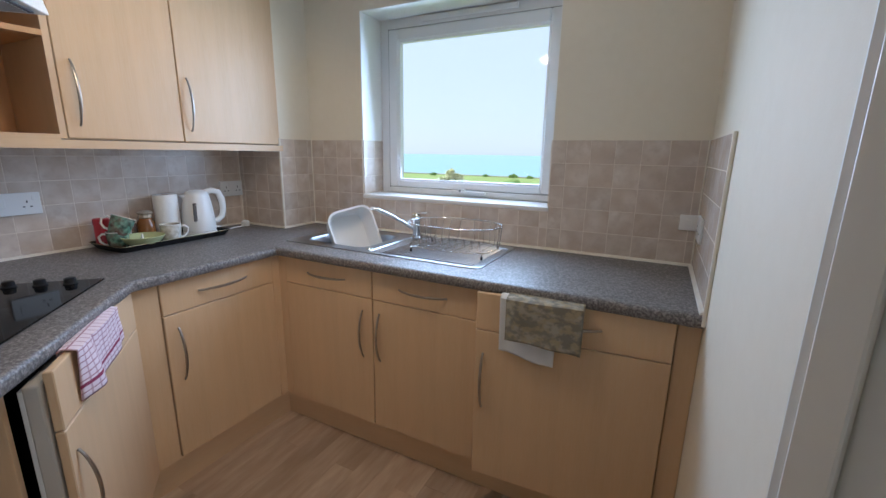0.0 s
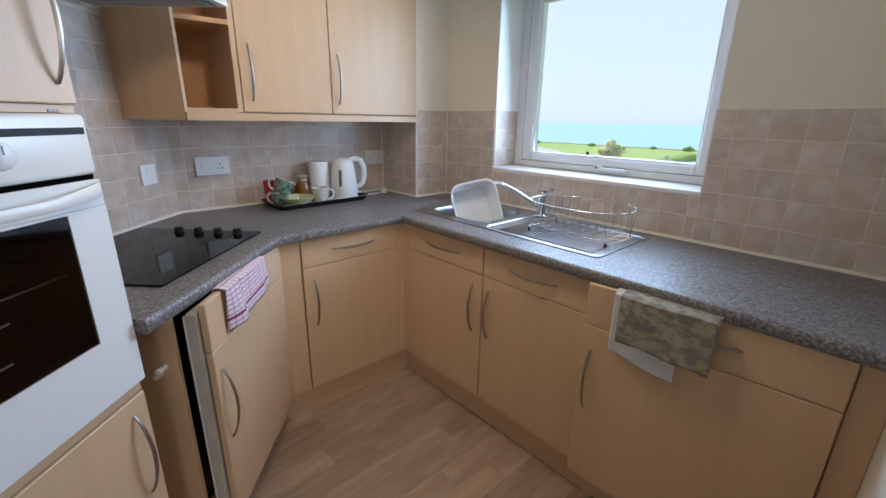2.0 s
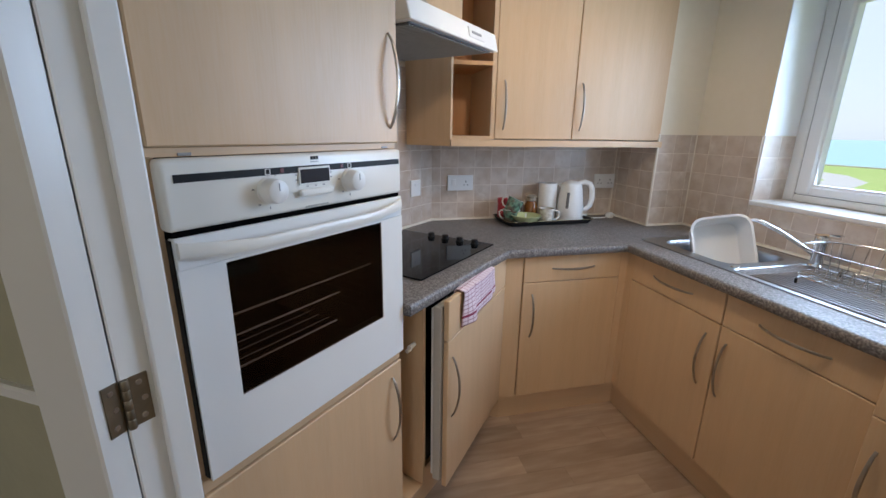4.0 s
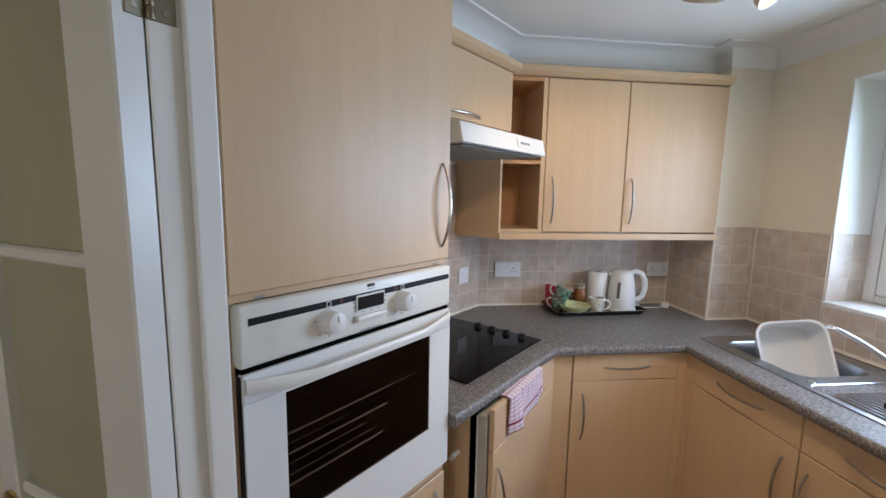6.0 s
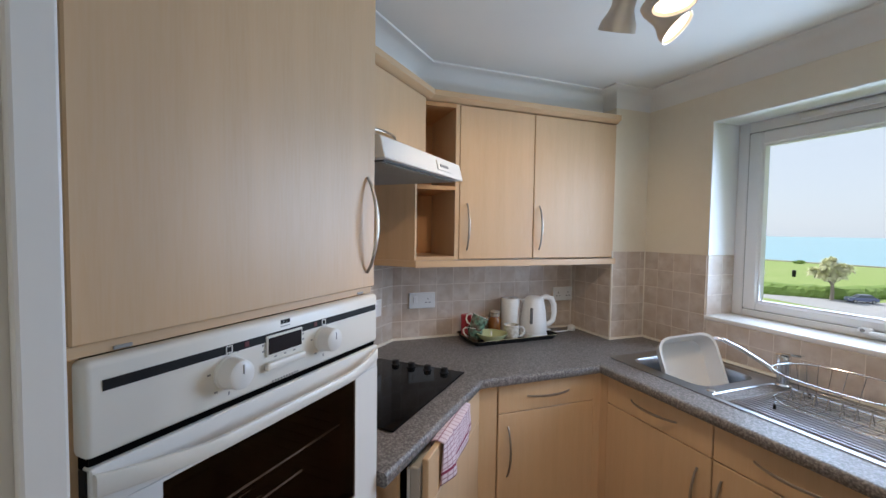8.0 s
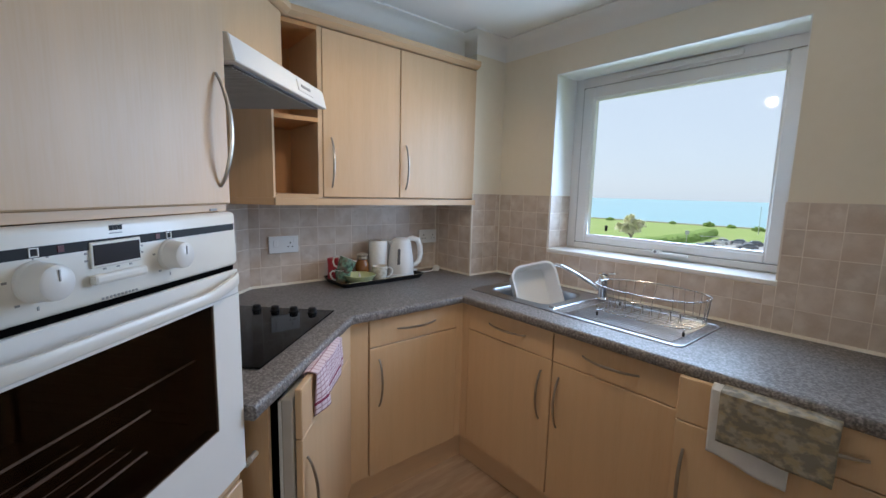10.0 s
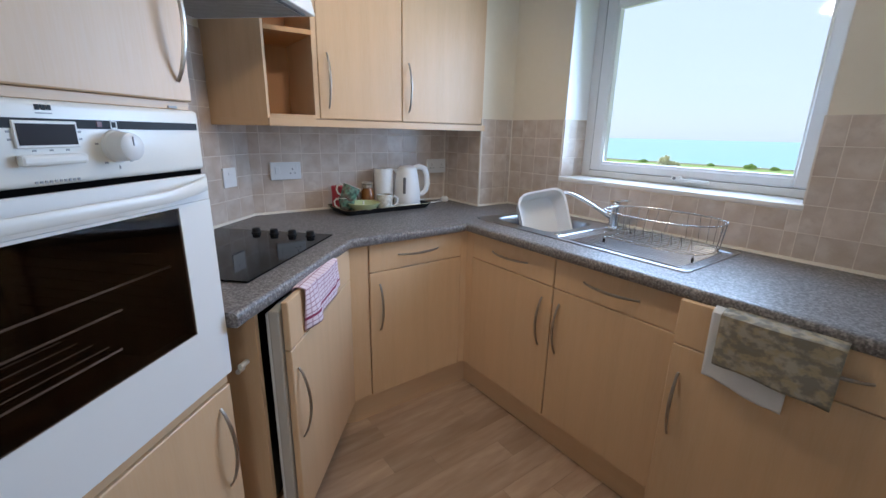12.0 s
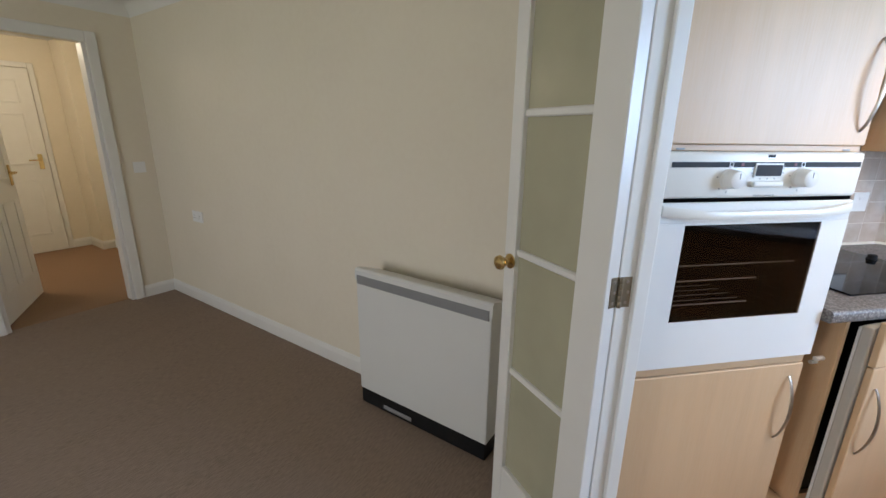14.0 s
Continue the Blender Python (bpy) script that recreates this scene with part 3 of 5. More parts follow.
# hall doorway, its leaf and the door beyond
hf = thing("door_frame", pose(0, 0, 0), "white moulded architrave round the hall doorway", "door frame", kind="structure")
part("architrave", B(-0.825, -0.755, -4.0, -3.978, 0, 2.05, 0.007, 2), GLOSS_WHITE, hf)
part("architrave", B(0.015, 0.085, -4.0, -3.978, 0, 2.05, 0.007, 2), GLOSS_WHITE, hf)
part("architrave", B(-0.755, 0.015, -4.0, -3.978, 1.975, 2.05, 0.007, 2), GLOSS_WHITE, hf)
part("lining", B(-0.757, -0.732, -4.1, -4.0, 0, 1.975, 0.002), GLOSS_WHITE, hf)
part("lining", B(-0.008, 0.017, -4.1, -4.0, 0, 1.975, 0.002), GLOSS_WHITE, hf)


def panel_door(name, m, w, label, h=1.97):
    d = thing(name, m, label, "door", kind="structure")
    bm = B(0, w, -0.016, 0.016, 0, h, 0.003)
    part("slab", bm, GLOSS_WHITE, d)
    for a, b in ((0.10, w / 2 - 0.04), (w / 2 + 0.04, w - 0.10)):
        for c, e in ((0.20, 0.82), (0.98, 1.52), (1.62, 1.86)):
            part("panel_moulding", ring(a, b, c, e, 0.022, -0.022, -0.0155, 0.003), GLOSS_WHITE, d)
    lever = part("lever_plate", B(w - 0.085, w - 0.045, -0.024, -0.0155, 0.93, 1.09, 0.003), BRASS, d, "brass lever handle")
    part("lever", tube([(w - 0.065, -0.02, 1.03), (w - 0.065, -0.06, 1.03), (w - 0.09, -0.064, 1.03), (w - 0.17, -0.062, 1.028)], 0.008, 8), BRASS, lever, smooth=True)
    return d


panel_door("door_2", Matrix.Translation((0.0, -4.12, 0.008)) @ Matrix.Rotation(math.atan2(-0.72, -0.36), 4, "Z"), 0.76, "white panelled door standing open into the hall")
panel_door("door_3", Matrix.Translation((-0.18, -6.37, 0.008)) @ Matrix.Rotation(math.pi, 4, "Z"), 0.76, "white panelled hall door, shut")
hf2 = thing("door_frame", pose(0, 0, 0), "white architrave round the hall door", "door frame", kind="structure")
for a, b, c, e in ((-1.0, -0.945, 0, 2.04), (-0.175, -0.12, 0, 2.04), (-0.945, -0.175, 1.985, 2.04)):
    part("architrave", B(a, b, -6.4, -6.38, c, e, 0.005), GLOSS_WHITE, hf2)


# ---- fitted units ----
# unit axes: x to the right along the front, y into the depth, z up
def facing(x, y, angle):
    return pose(x, y, 0, 0, 0, angle)


ZB, ZS, ZT, WT = 0.150, 0.742, 0.870, 0.910


def front(w, z0, z1, parent, name="door", t=0.019, mat=None, m=None):
    ob = part(name, B(0.0015, w - 0.0015, -t, 0, z0 + 0.0015, z1 - 0.0015, 0.0025), mat or MAPLE, parent)
    if m is not None:
        ob.matrix_basis = m
    return ob


def upright(parent, x, z, y=-0.019, length=0.215):
    return part("handle", bow(length), STEEL, parent, "curved brushed steel handle", True, pose(x, y, z))


def level(parent, x, z, y=-0.019, length=0.215):
    return part("handle", bow(length), STEEL, parent, "curved brushed steel handle", True, pose(x, y, z, 0, 90, 0))


def base_unit(m, w, hx, label, depth=0.50, top=ZT - 0.002):
    """A base cupboard: carcass, drawer front with a level handle, door with an upright one at hx."""
    u = thing("base_cabinet", m, label, "cabinet", "base cabinets")
    part("carcass", B(0.001, w - 0.001, 0.001, depth, ZB, top), CARCASS, u)
    d = front(w, ZS, ZT, u, "drawer_front", mat=MAPLE)
    level(d, w / 2 - 0.1075, 0.806)
    d = front(w, ZB, ZS, u)
    upright(d, hx, 0.470)
    return u


FN, FW, FD = 1.40, -1.60, -0.585
base_unit(facing(-1.556, FN + 0.019, 0), 0.496, 0.445, "maple base cupboard with drawer, beneath the sink bowl", top=0.745)
base_unit(facing(-1.058, FN + 0.019, 0), 0.482, 0.035, "maple base cupboard with drawer, beneath the drainer")
base_unit(facing(FW - 0.019, 0.868, 90), 0.494, 0.048, "maple base cupboard with drawer, next to the hob")
# corner posts and end fillers
for nm, m, w, lab in (("corner_post", facing(-1.612, FN + 0.004, 0), 0.054, "maple corner filler strip between base units"),
                      ("corner_post", facing(FW - 0.004, 1.364, 90), 0.042, "maple corner filler strip between base units"),
                      ("corner_post", facing(FW - 0.004, 0.772, 90), 0.093, "maple filler strip beside the hob unit"),
                      ("end_panel", facing(0.048, FN + 0.008, 0), 0.0618, "maple end filler against the wall")):
    ob = mesh_object(nm, B(0, w, 0, 0.018, ZB, ZT, 0.002), MAPLE)
    ob.matrix_basis = m
    tagged(ob, lab, "filler panel")

# appliance unit behind a door that stands a little ajar (window wall)
fr = thing("fridge_unit", facing(-0.574, FN + 0.019, 0), "maple fronted appliance, door slightly ajar, cloths over it", "fridge", "built-in appliances")
part("carcass", B(0.001, 0.619, 0.03, 0.50, ZB, ZT - 0.002), CARCASS, fr)
AJAR = Matrix.Translation((0.620, -0.006, 0)) @ Matrix.Rotation(radians(4.0), 4, "Z") @ Matrix.Translation((-0.620, 0, 0))
dd = front(0.620, ZS - 0.006, ZT + 0.006, fr, "drawer_front", m=AJAR)
level(dd, 0.200, 0.806)
dd = front(0.620, ZB - 0.004, ZS - 0.006, fr, "door", m=AJAR)
upright(dd, 0.032, 0.435)
part("door_liner", B(0.02, 0.60, 0.002, 0.028, ZB + 0.03, ZT - 0.03, 0.004), WHITE_PLASTIC, fr, "white inner door with a grey seal", m=AJAR)

# fridge below the hob, door ajar; unit axes start at the tower's side
HB = Matrix.Translation((*uv(FD - 0.015, 0.945), 0)) @ Matrix.Rotation(radians(135), 4, "Z")
fr = thing("fridge_unit", HB, "fridge under the hob with its maple door ajar", "fridge", "built-in appliances")
part("side_panel", B(0.115, 0.131, 0.0, 0.50, ZB, ZT, 0.001), MAPLE, fr)
part("niche_floor", B(0.002, 0.115, 0.0, 0.50, ZB - 0.018, ZB, 0.001), MAPLE_H, fr)
part("niche_back", B(0.002, 0.115, 0.44, 0.45, ZB, ZT), CARCASS, fr)
part("shelf_pin", tube([(0.115, 0.035, 0.712), (0.085, 0.035, 0.712)], [0.008, 0.008], 10), WHITE_PLASTIC, fr, "white plastic wall fixing", True)
part("shelf_pin", tube([(0.115, 0.050, 0.690), (0.092, 0.050, 0.690)], [0.007, 0.007], 10), WHITE_PLASTIC, fr, "white plastic wall fixing", True)
# black here puts the shade of the door gap into the colour
part("body", B(0.150, 0.735, 0.055, 0.50, ZB, ZT - 0.01), BLACK, fr, "fridge body coloured black for the shade behind its door")
H2 = Matrix.Translation((0.742, 0, 0)) @ Matrix.Rotation(radians(5.6), 4, "Z") @ Matrix.Translation((-0.742, 0, 0))
dd = front(0.597, ZS - 0.008, ZT + 0.010, fr, "drawer_front", m=H2 @ Matrix.Translation((0.145, 0, 0)))
dd = front(0.597, ZB - 0.006, ZS - 0.008, fr, "door", m=H2 @ Matrix.Translation((0.145, 0, 0)))
upright(dd, 0.036, 0.428, length=0.235)
liner = part("door_liner", B(0.137, 0.730, 0.003, 0.034, ZB + 0.020, ZT - 0.014, 0.005, 2), SEAL_GREY, fr, "pale grey inner door edge", m=H2)
part("door_seal", B(0.146, 0.725, 0.034, 0.046, ZB + 0.03, ZT - 0.025, 0.003), WHITE_PLASTIC, liner)
ob = mesh_object("end_panel", B(0.745, 0.762, 0, 0.10, ZB, ZT, 0.001), MAPLE)
ob.matrix_basis = HB
tagged(ob, "maple edge panel beside the fridge door", "filler panel")

# plinth: mitred round the fronts
plinth_line = [(EAST, 1.450), (-1.650, 1.450), (-1.650, 0.800), uv(-0.640, 1.72), uv(-0.640, 0.350)]
tagged(mesh_object("plinth", sweep(plinth_line, [(0, 0), (0, 0.148), (-0.016, 0.148), (-0.016, 0)]), MAPLE_H), "maple plinth board along the base units", "plinth", kind="structure")

# worktop with a rounded nose and a hole for the sink bowl
FRONT = [(EAST - 0.003, 1.368), (-1.570, 1.368), (-1.570, 0.776), uv(-0.563, 0.947)]
NOSE = [(-0.034, WT), (-0.010, WT), (-0.004, WT - 0.003), (0, WT - 0.011), (0, WT - 0.030), (-0.006, WT - 0.038), (-0.034, WT - 0.038)]
worktop = thing("worktop", pose(0, 0, 0), "grey-brown speckled laminate worktop with a rounded edge", "worktop")
part("rounded_edge", sweep(FRONT, NOSE), WORKTOP, worktop, smooth=True)
bm = bmesh.new()
inner = [(EAST - 0.003, 1.402), (-1.604, 1.402), (-1.604, 0.776 - 0.034 * (math.sqrt(2) - 1)), uv(-0.597, 0.947)]
outer = inner + [uv(DIAG + 0.004, 0.947), (WEST + 0.004, CORNER[1]), (WEST + 0.004, COL_Y - 0.004), (COL_X + 0.004, COL_Y - 0.004), (COL_X + 0.004, NORTH - 0.004), (EAST - 0.003, NORTH - 0.004)]
hole = [(-1.60, 1.54), (-1.20, 1.54), (-1.20, 1.89), (-1.60, 1.89)]
for z in (WT, WT - 0.038):
    es = []
    for loop in (outer, hole):
        vs = [bm.verts.new((*p, z)) for p in loop]
        es += [bm.edges.new((vs[k], vs[(k + 1) % len(vs)])) for k in range(len(vs))]
    bmesh.ops.triangle_fill(bm, use_beauty=True, use_dissolve=False, edges=es)
part("board", bm, WORKTOP, worktop)

# oven tower
TW = Matrix.Translation((*uv(-0.620, 0.338), 0)) @ Matrix.Rotation(radians(135), 4, "Z")
tower = thing("oven_tower", TW, "tall maple housing with cupboards round the oven", "cabinet")
part("side_panel", B(0, 0.018, 0, 0.585, ZB, 2.105), MAPLE, tower)
part("side_panel", B(0.589, 0.607, 0, 0.585, ZB, 2.105), MAPLE, tower)
part("back_panel", B(0.018, 0.589, 0.57, 0.585, ZB, 2.105), CARCASS, tower)
part("top_panel", B(0.018, 0.589, 0, 0.57, 2.087, 2.105), MAPLE_H, tower)
part("shelf", B(0.018, 0.589, 0.002, 0.57, 0.735, 0.753), MAPLE_H, tower)
part("shelf", B(0.018, 0.589, 0.002, 0.57, 1.357, 1.371), MAPLE_H, tower)
d = part("door", B(0.002, 0.605, -0.019, 0, 1.372, 2.100, 0.0025), MAPLE, tower)
upright(d, 0.572, 1.408, length=0.222)
d = part("door", B(0.002, 0.605, -0.019, 0, ZB, 0.726, 0.0025), MAPLE, tower)
upright(d, 0.560, 0.462, length=0.222)
part("rail", B(0.001, 0.606, -0.012, 0, 0.728, 0.7605, 0.001), MAPLE_H, tower)
part("rail", B(0.001, 0.606, -0.008, 0, 1.3560, 1.3712, 0.001), MAPLE_H, tower)
for x in (0.060, 0.560):
    part("bracket", B(x - 0.011, x + 0.011, -0.011, -0.0078, 1.3575, 1.3625, 0.001), GREY_PLASTIC, tower, "small dark fixing bracket")
part("cornice", B(-0.0, 0.624, -0.045, 0.585, 2.106, 2.142, 0.004), MAPLE_H, tower)

# built-in oven
OV = TW @ pose(0.003, 0, 0)
oven = thing("oven", OV, "white built-in single oven with a dark glass door", "oven")
W = 0.600
shell = bmesh.new()
for b in ((0.02, 0.04, 0.006, 0.54, 0.76, 1.34), (W - 0.04, W - 0.02, 0.006, 0.54, 0.76, 1.34), (0.04, W - 0.04, 0.52, 0.54, 0.76, 1.34), (0.04, W - 0.04, 0.03, 0.52, 0.76, 0.80), (0.04, W - 0.04, 0.03, 0.52, 1.20, 1.24)):
    box(shell, *b)
part("cavity", shell, OVEN_DARK, oven, "dark enamelled oven cavity")
PZ0, PZ1 = 1.240, 1.355
panel = part("control_panel", B(0.005, W, -0.030, 0.0, PZ0, PZ1, 0.009, 3), OVEN_CREAM, oven, "off-white control panel", True)
part("stripe", B(0.024, W - 0.012, -0.0315, -0.0298, 1.3175, 1.3305), BLACK, panel, "black printed stripe")
# solid strip whose black stands for the shade between panel and door
part("dark_gap", B(0.012, W - 0.004, -0.022, 0.0, 1.224, PZ0 + 0.003), GAP_SHADE, oven)


def knob(x, z):
    k = part("knob", lathe([(0, 0), (0.0255, 0), (0.0255, 0.004), (0.0235, 0.006), (0.0225, 0.024), (0.0215, 0.030), (0.018, 0.0325), (0, 0.033)], 32, m=pose(x, -0.030, z, 90)), OVEN_WHITE, panel, smooth=True)
    part("pointer", B(x - 0.0009, x + 0.0009, -0.0640, -0.0628, z + 0.002, z + 0.016), GREY_PLASTIC, k)
    part("index_line", B(x - 0.0005, x + 0.0005, -0.0306, -0.0298, z + 0.026, 1.3175), GREY_PLASTIC, k)
    for a, w, h in ((30, 0.0014, 0.0022), (98, 0.0022, 0.0016), (138, 0.0026, 0.0012), (180, 0.0012, 0.0026), (222, 0.0026, 0.0014), (278, 0.0026, 0.0014)):
        dx, dz = 0.033 * math.sin(radians(a)), 0.033 * math.cos(radians(a))
        part("mark", B(x + dx - w, x + dx + w, -0.0306, -0.0298, z + dz - h, z + dz + h), GREY_PLASTIC, k)
    part("symbol", ring(x - 0.0055, x + 0.0055, 1.3185, 1.3295, 0.0012, -0.0325, -0.0312, 0), WHITE_PLASTIC, k)


knob(0.190, 1.289)
knob(0.404, 1.291)
disp = part("display", B(0.260, 0.344, -0.0335, -0.0298, 1.2915, 1.3275, 0.0012), OVEN_CREAM, panel)
part("screen", B(0.264, 0.340, -0.0345, -0.0334, 1.2955, 1.3235), DISPLAY, disp, "dark clock display")
for x, z in ((0.256, 1.313), (0.256, 1.303), (0.348, 1.313), (0.348, 1.303)):
    part("mark", B(x - 0.0022, x + 0.0022, -0.0306, -0.0298, z - 0.0014, z + 0.0014), GREY_PLASTIC, disp)
for x in (0.282, 0.304, 0.326):
    part("mark", B(x - 0.0025, x + 0.0025, -0.0306, -0.0298, 1.2870, 1.2895), GREY_PLASTIC, disp)
part("button_bar", B(0.256, 0.346, -0.042, -0.0298, 1.2690, 1.2835, 0.0045, 2), OVEN_CREAM, panel)
for k in range(3):
    part("logo_bar", B(0.294 + k * 0.0075, 0.3000 + k * 0.0075, -0.0308, -0.0298, 1.3415, 1.3485), BLACK, panel)
part("logo_bar", B(0.294, 0.3150, -0.0308, -0.0298, 1.3365, 1.3380), GREY_PLASTIC, panel)
for k in range(10):
    part("letter_bar", B(0.274 + k * 0.0064, 0.2775 + k * 0.0064, -0.0306, -0.0298, 1.2445, 1.2480), GREY_PLASTIC, panel)
for x in (0.222, 0.380):
    part("lamp_dot", B(x - 0.004, x + 0.004, -0.0325, -0.0312, 1.3205, 1.3285), DARK_RED, panel)
DZ0, DZ1 = 0.762, 1.2300
WX0, WX1, WZ0, WZ1 = 0.090, 0.513, 0.902, 1.172
odoor = part("oven_door", B(0.010, W, -0.030, -0.012, WZ1 + 0.0045, DZ1, 0.002), OVEN_WHITE, oven)
for b in ((0.010, WX0, DZ0, WZ1), (WX1, W, DZ0, WZ1), (WX0, WX1, DZ0, WZ0)):
    part("door_panel", B(b[0], b[1], -0.0299, -0.024, b[2], b[3]), OVEN_WHITE, odoor)
part("door_panel", B(0.010, W, -0.0299, -0.024, WZ1, WZ1 + 0.0045), OVEN_WHITE, odoor)
part("door_window", B(WX0, WX1, -0.0285, -0.0265, WZ0, WZ1), OVEN_GLASS, odoor, "smoked brown oven glass")
inner = B(0.0075, WX0 - 0.004, -0.0239, -0.010, DZ0 + 0.004, WZ1 + 0.0042)
box(inner, 0.0075, 0.0097, -0.0239, -0.010, WZ1 + 0.0044, DZ1 - 0.003)
for b in ((WX1 + 0.004, W - 0.004, DZ0 + 0.004, WZ1 + 0.0042), (WX0 - 0.004, WX1 + 0.004, DZ0 + 0.004, WZ0 - 0.004)):
    box(inner, b[0], b[1], -0.0239, 0.004, b[2], b[3])
part("door_core", inner, BLACK, odoor, "black inner door frame")
# flat paddle handle: broad ends on the door, a bowed slimmer middle
grip = []
for k in range(25):
    q = k / 24
    x = 0.012 + (W - 0.024) * q
    e = min(1.0, 4.5 * min(q, 1 - q)) ** 0.8
    out, half = 0.0305 + 0.004 + 0.026 * e, 0.0135 - 0.0035 * e
    thick, zc = 0.010, 1.2115 - 0.010 * e
    grip.append([(x, -out - thick / 2 * c, zc + half * d) for c, d in ((1, -0.7), (1, 0.7), (0.6, 1), (-0.6, 1), (-1, 0.7), (-1, -0.7), (-0.6, -1), (0.6, -1))])
part("door_handle", loft(grip), OVEN_CREAM, odoor, "white bowed flat bar handle", True)


def rack(z, x1, wires, y0=0.045):
    bm = tube([(0.05, y0, z), (x1, y0, z)], 0.0022, 6)
    for k in range(wires):
        tube([(0.05, y0 + 0.03 + k * 0.036, z), (x1, y0 + 0.03 + k * 0.036, z)], 0.0011, 5, bm)
    part("wire_rack", bm, RACK, oven, "chrome wire oven shelf", True)


rack(1.036, W - 0.05, 0)
rack(0.990, 0.425, 0)
rack(0.916, 0.410, 4)
for x in (0.042, W - 0.042):
    for k in range(12):
        part("shelf_runner", tube([(x, 0.08, 0.88 + 0.025 * k), (x, 0.48, 0.88 + 0.025 * k)], 0.0022, 5), OVEN_DARK, oven)

# hob: black glass, four knobs along its right edge
HOB = Matrix.Translation((*uv(-0.655, 1.130), WT)) @ Matrix.Rotation(radians(135), 4, "Z")
hob = thing("hob", HOB, "black ceramic glass hob with four knobs", "hob")
part("glass_plate", B(0, 0.574, 0, 0.505, 0.0005, 0.006, 0.002), BLACK_GLASS, hob)
for k in range(4):
    part("knob", lathe([(0, 0.006), (0.019, 0.006), (0.019, 0.009), (0.016, 0.012), (0.015, 0.024), (0.012, 0.026), (0, 0.026)], 20, m=Matrix.Translation((0.530, 0.075 + 0.078 * k, 0))), BLACK, hob, smooth=True)

# wall cupboards on the west wall
UB, UT, UF = 1.372, 2.102, -1.920
def wall_unit(y0, w, hx, label):
    m = Matrix.Translation((UF - 0.019, y0, 0)) @ Matrix.Rotation(radians(90), 4, "Z")
    u = thing("wall_cabinet", m, label, "cabinet", "wall cabinets")
    part("carcass", B(0.001, w - 0.001, 0.001, 0.325, UB, UT), MAPLE, u)
    d = front(w, UB, UT, u)
    upright(d, hx, 1.418, length=0.222)
wall_unit(0.812, 0.411, 0.042, "maple wall cupboard above the tea tray")
wall_unit(1.2245, 0.522, 0.036, "wider maple wall cupboard beside the column")

# open shelf in the angle
PA, PB = (UF, 0.592), (UF, 0.800)
sh = thing("open_shelf", pose(0, 0, 0), "open maple corner shelf unit beside the cooker hood", "shelf")
ua = (PA[0] + PA[1]) * S
va = (PA[1] - PA[0]) * S
part("side_panel", P([uv(ua, va), uv(DIAG + 0.002, va), uv(DIAG + 0.002, va + 0.016), uv(ua - 0.004, va + 0.016)], UB - 0.004, UT), MAPLE, sh)
part("side_panel", B(WEST + 0.002, UF, 0.790, 0.810, UB, UT), MAPLE, sh)
part("front_edge", P([uv(ua + 0.0015, va - 0.001), uv(ua - 0.010, va - 0.001), uv(ua - 0.010, va + 0.017), uv(ua + 0.0015, va + 0.017)], UB, UT), MAPLE, sh)
poly = [uv(ua, va + 0.016), uv(DIAG + 0.004, va + 0.016), (WEST + 0.004, CORNER[1] + 0.02), (WEST + 0.004, 0.790), (UF + 0.002, 0.790)]
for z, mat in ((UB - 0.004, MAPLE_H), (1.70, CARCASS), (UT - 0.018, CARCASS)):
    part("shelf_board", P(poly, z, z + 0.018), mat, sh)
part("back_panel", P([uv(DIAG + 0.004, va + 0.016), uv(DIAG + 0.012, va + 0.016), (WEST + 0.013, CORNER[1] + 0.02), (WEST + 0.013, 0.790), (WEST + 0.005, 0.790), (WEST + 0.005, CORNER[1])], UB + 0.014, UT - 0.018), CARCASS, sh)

# cupboard over the hood and the hood
HC = Matrix.Translation((*uv(-0.905, 0.947), 0)) @ Matrix.Rotation(radians(135), 4, "Z")
hc = thing("wall_cabinet", HC, "short maple cupboard above the cooker hood", "cabinet", "wall cabinets")
hw = va - 0.947
part("carcass", B(0.001, hw - 0.001, 0.001, 0.29, 1.838, UT), MAPLE, hc)
d = front(hw, 1.838, UT, hc)
level(d, hw / 2 - 0.075, 1.862, length=0.222)
hood = thing("cooker_hood", HC, "white cooker hood with a grey grille beneath", "cooker hood")
hx0, hx1 = 0.160, 0.760
prof = [(-0.228, 1.714), (-0.211, 1.780), (0.0, 1.836), (0.285, 1.836), (0.285, 1.714)]
bm = bmesh.new()
L, R = [bm.verts.new((hx0, y, z)) for y, z in prof], [bm.verts.new((hx1, y, z)) for y, z in prof]
bm.faces.new(L), bm.faces.new(R[::-1])
for k in range(5):
    bm.faces.new((L[k], R[k], R[(k + 1) % 5], L[(k + 1) % 5]))
bmesh.ops.bevel(bm, geom=list(bm.edges), offset=0.003, segments=1, affect="EDGES")
part("canopy", bm, OVEN_WHITE, hood)
gr = B(hx0 + 0.03, hx1 - 0.03, -0.205, 0.22, 1.7095, 1.7135)
g = part("filter", gr, FILTER, hood, "grey perforated grease filter")
for k in range(34):
    x = hx0 + 0.04 + k * 0.0155
    part("filter_bar", B(x, x + 0.006, -0.195, 0.21, 1.7065, 1.7100), FILTER_BAR, g)
TILT_M = Matrix.Translation((0.02, -0.2195, 1.7475)) @ Matrix.Rotation(math.atan2(0.017, 0.069), 4, "X").inverted()
sl = part("switch_plate", B(0.500, 0.620, -0.0045, 0.0005, -0.018, 0.018, 0.001), OVEN_WHITE, hood, m=TILT_M)
part("slider", B(0.520, 0.590, -0.008, -0.004, -0.005, 0.004, 0.001), GREY_PLASTIC, sl)

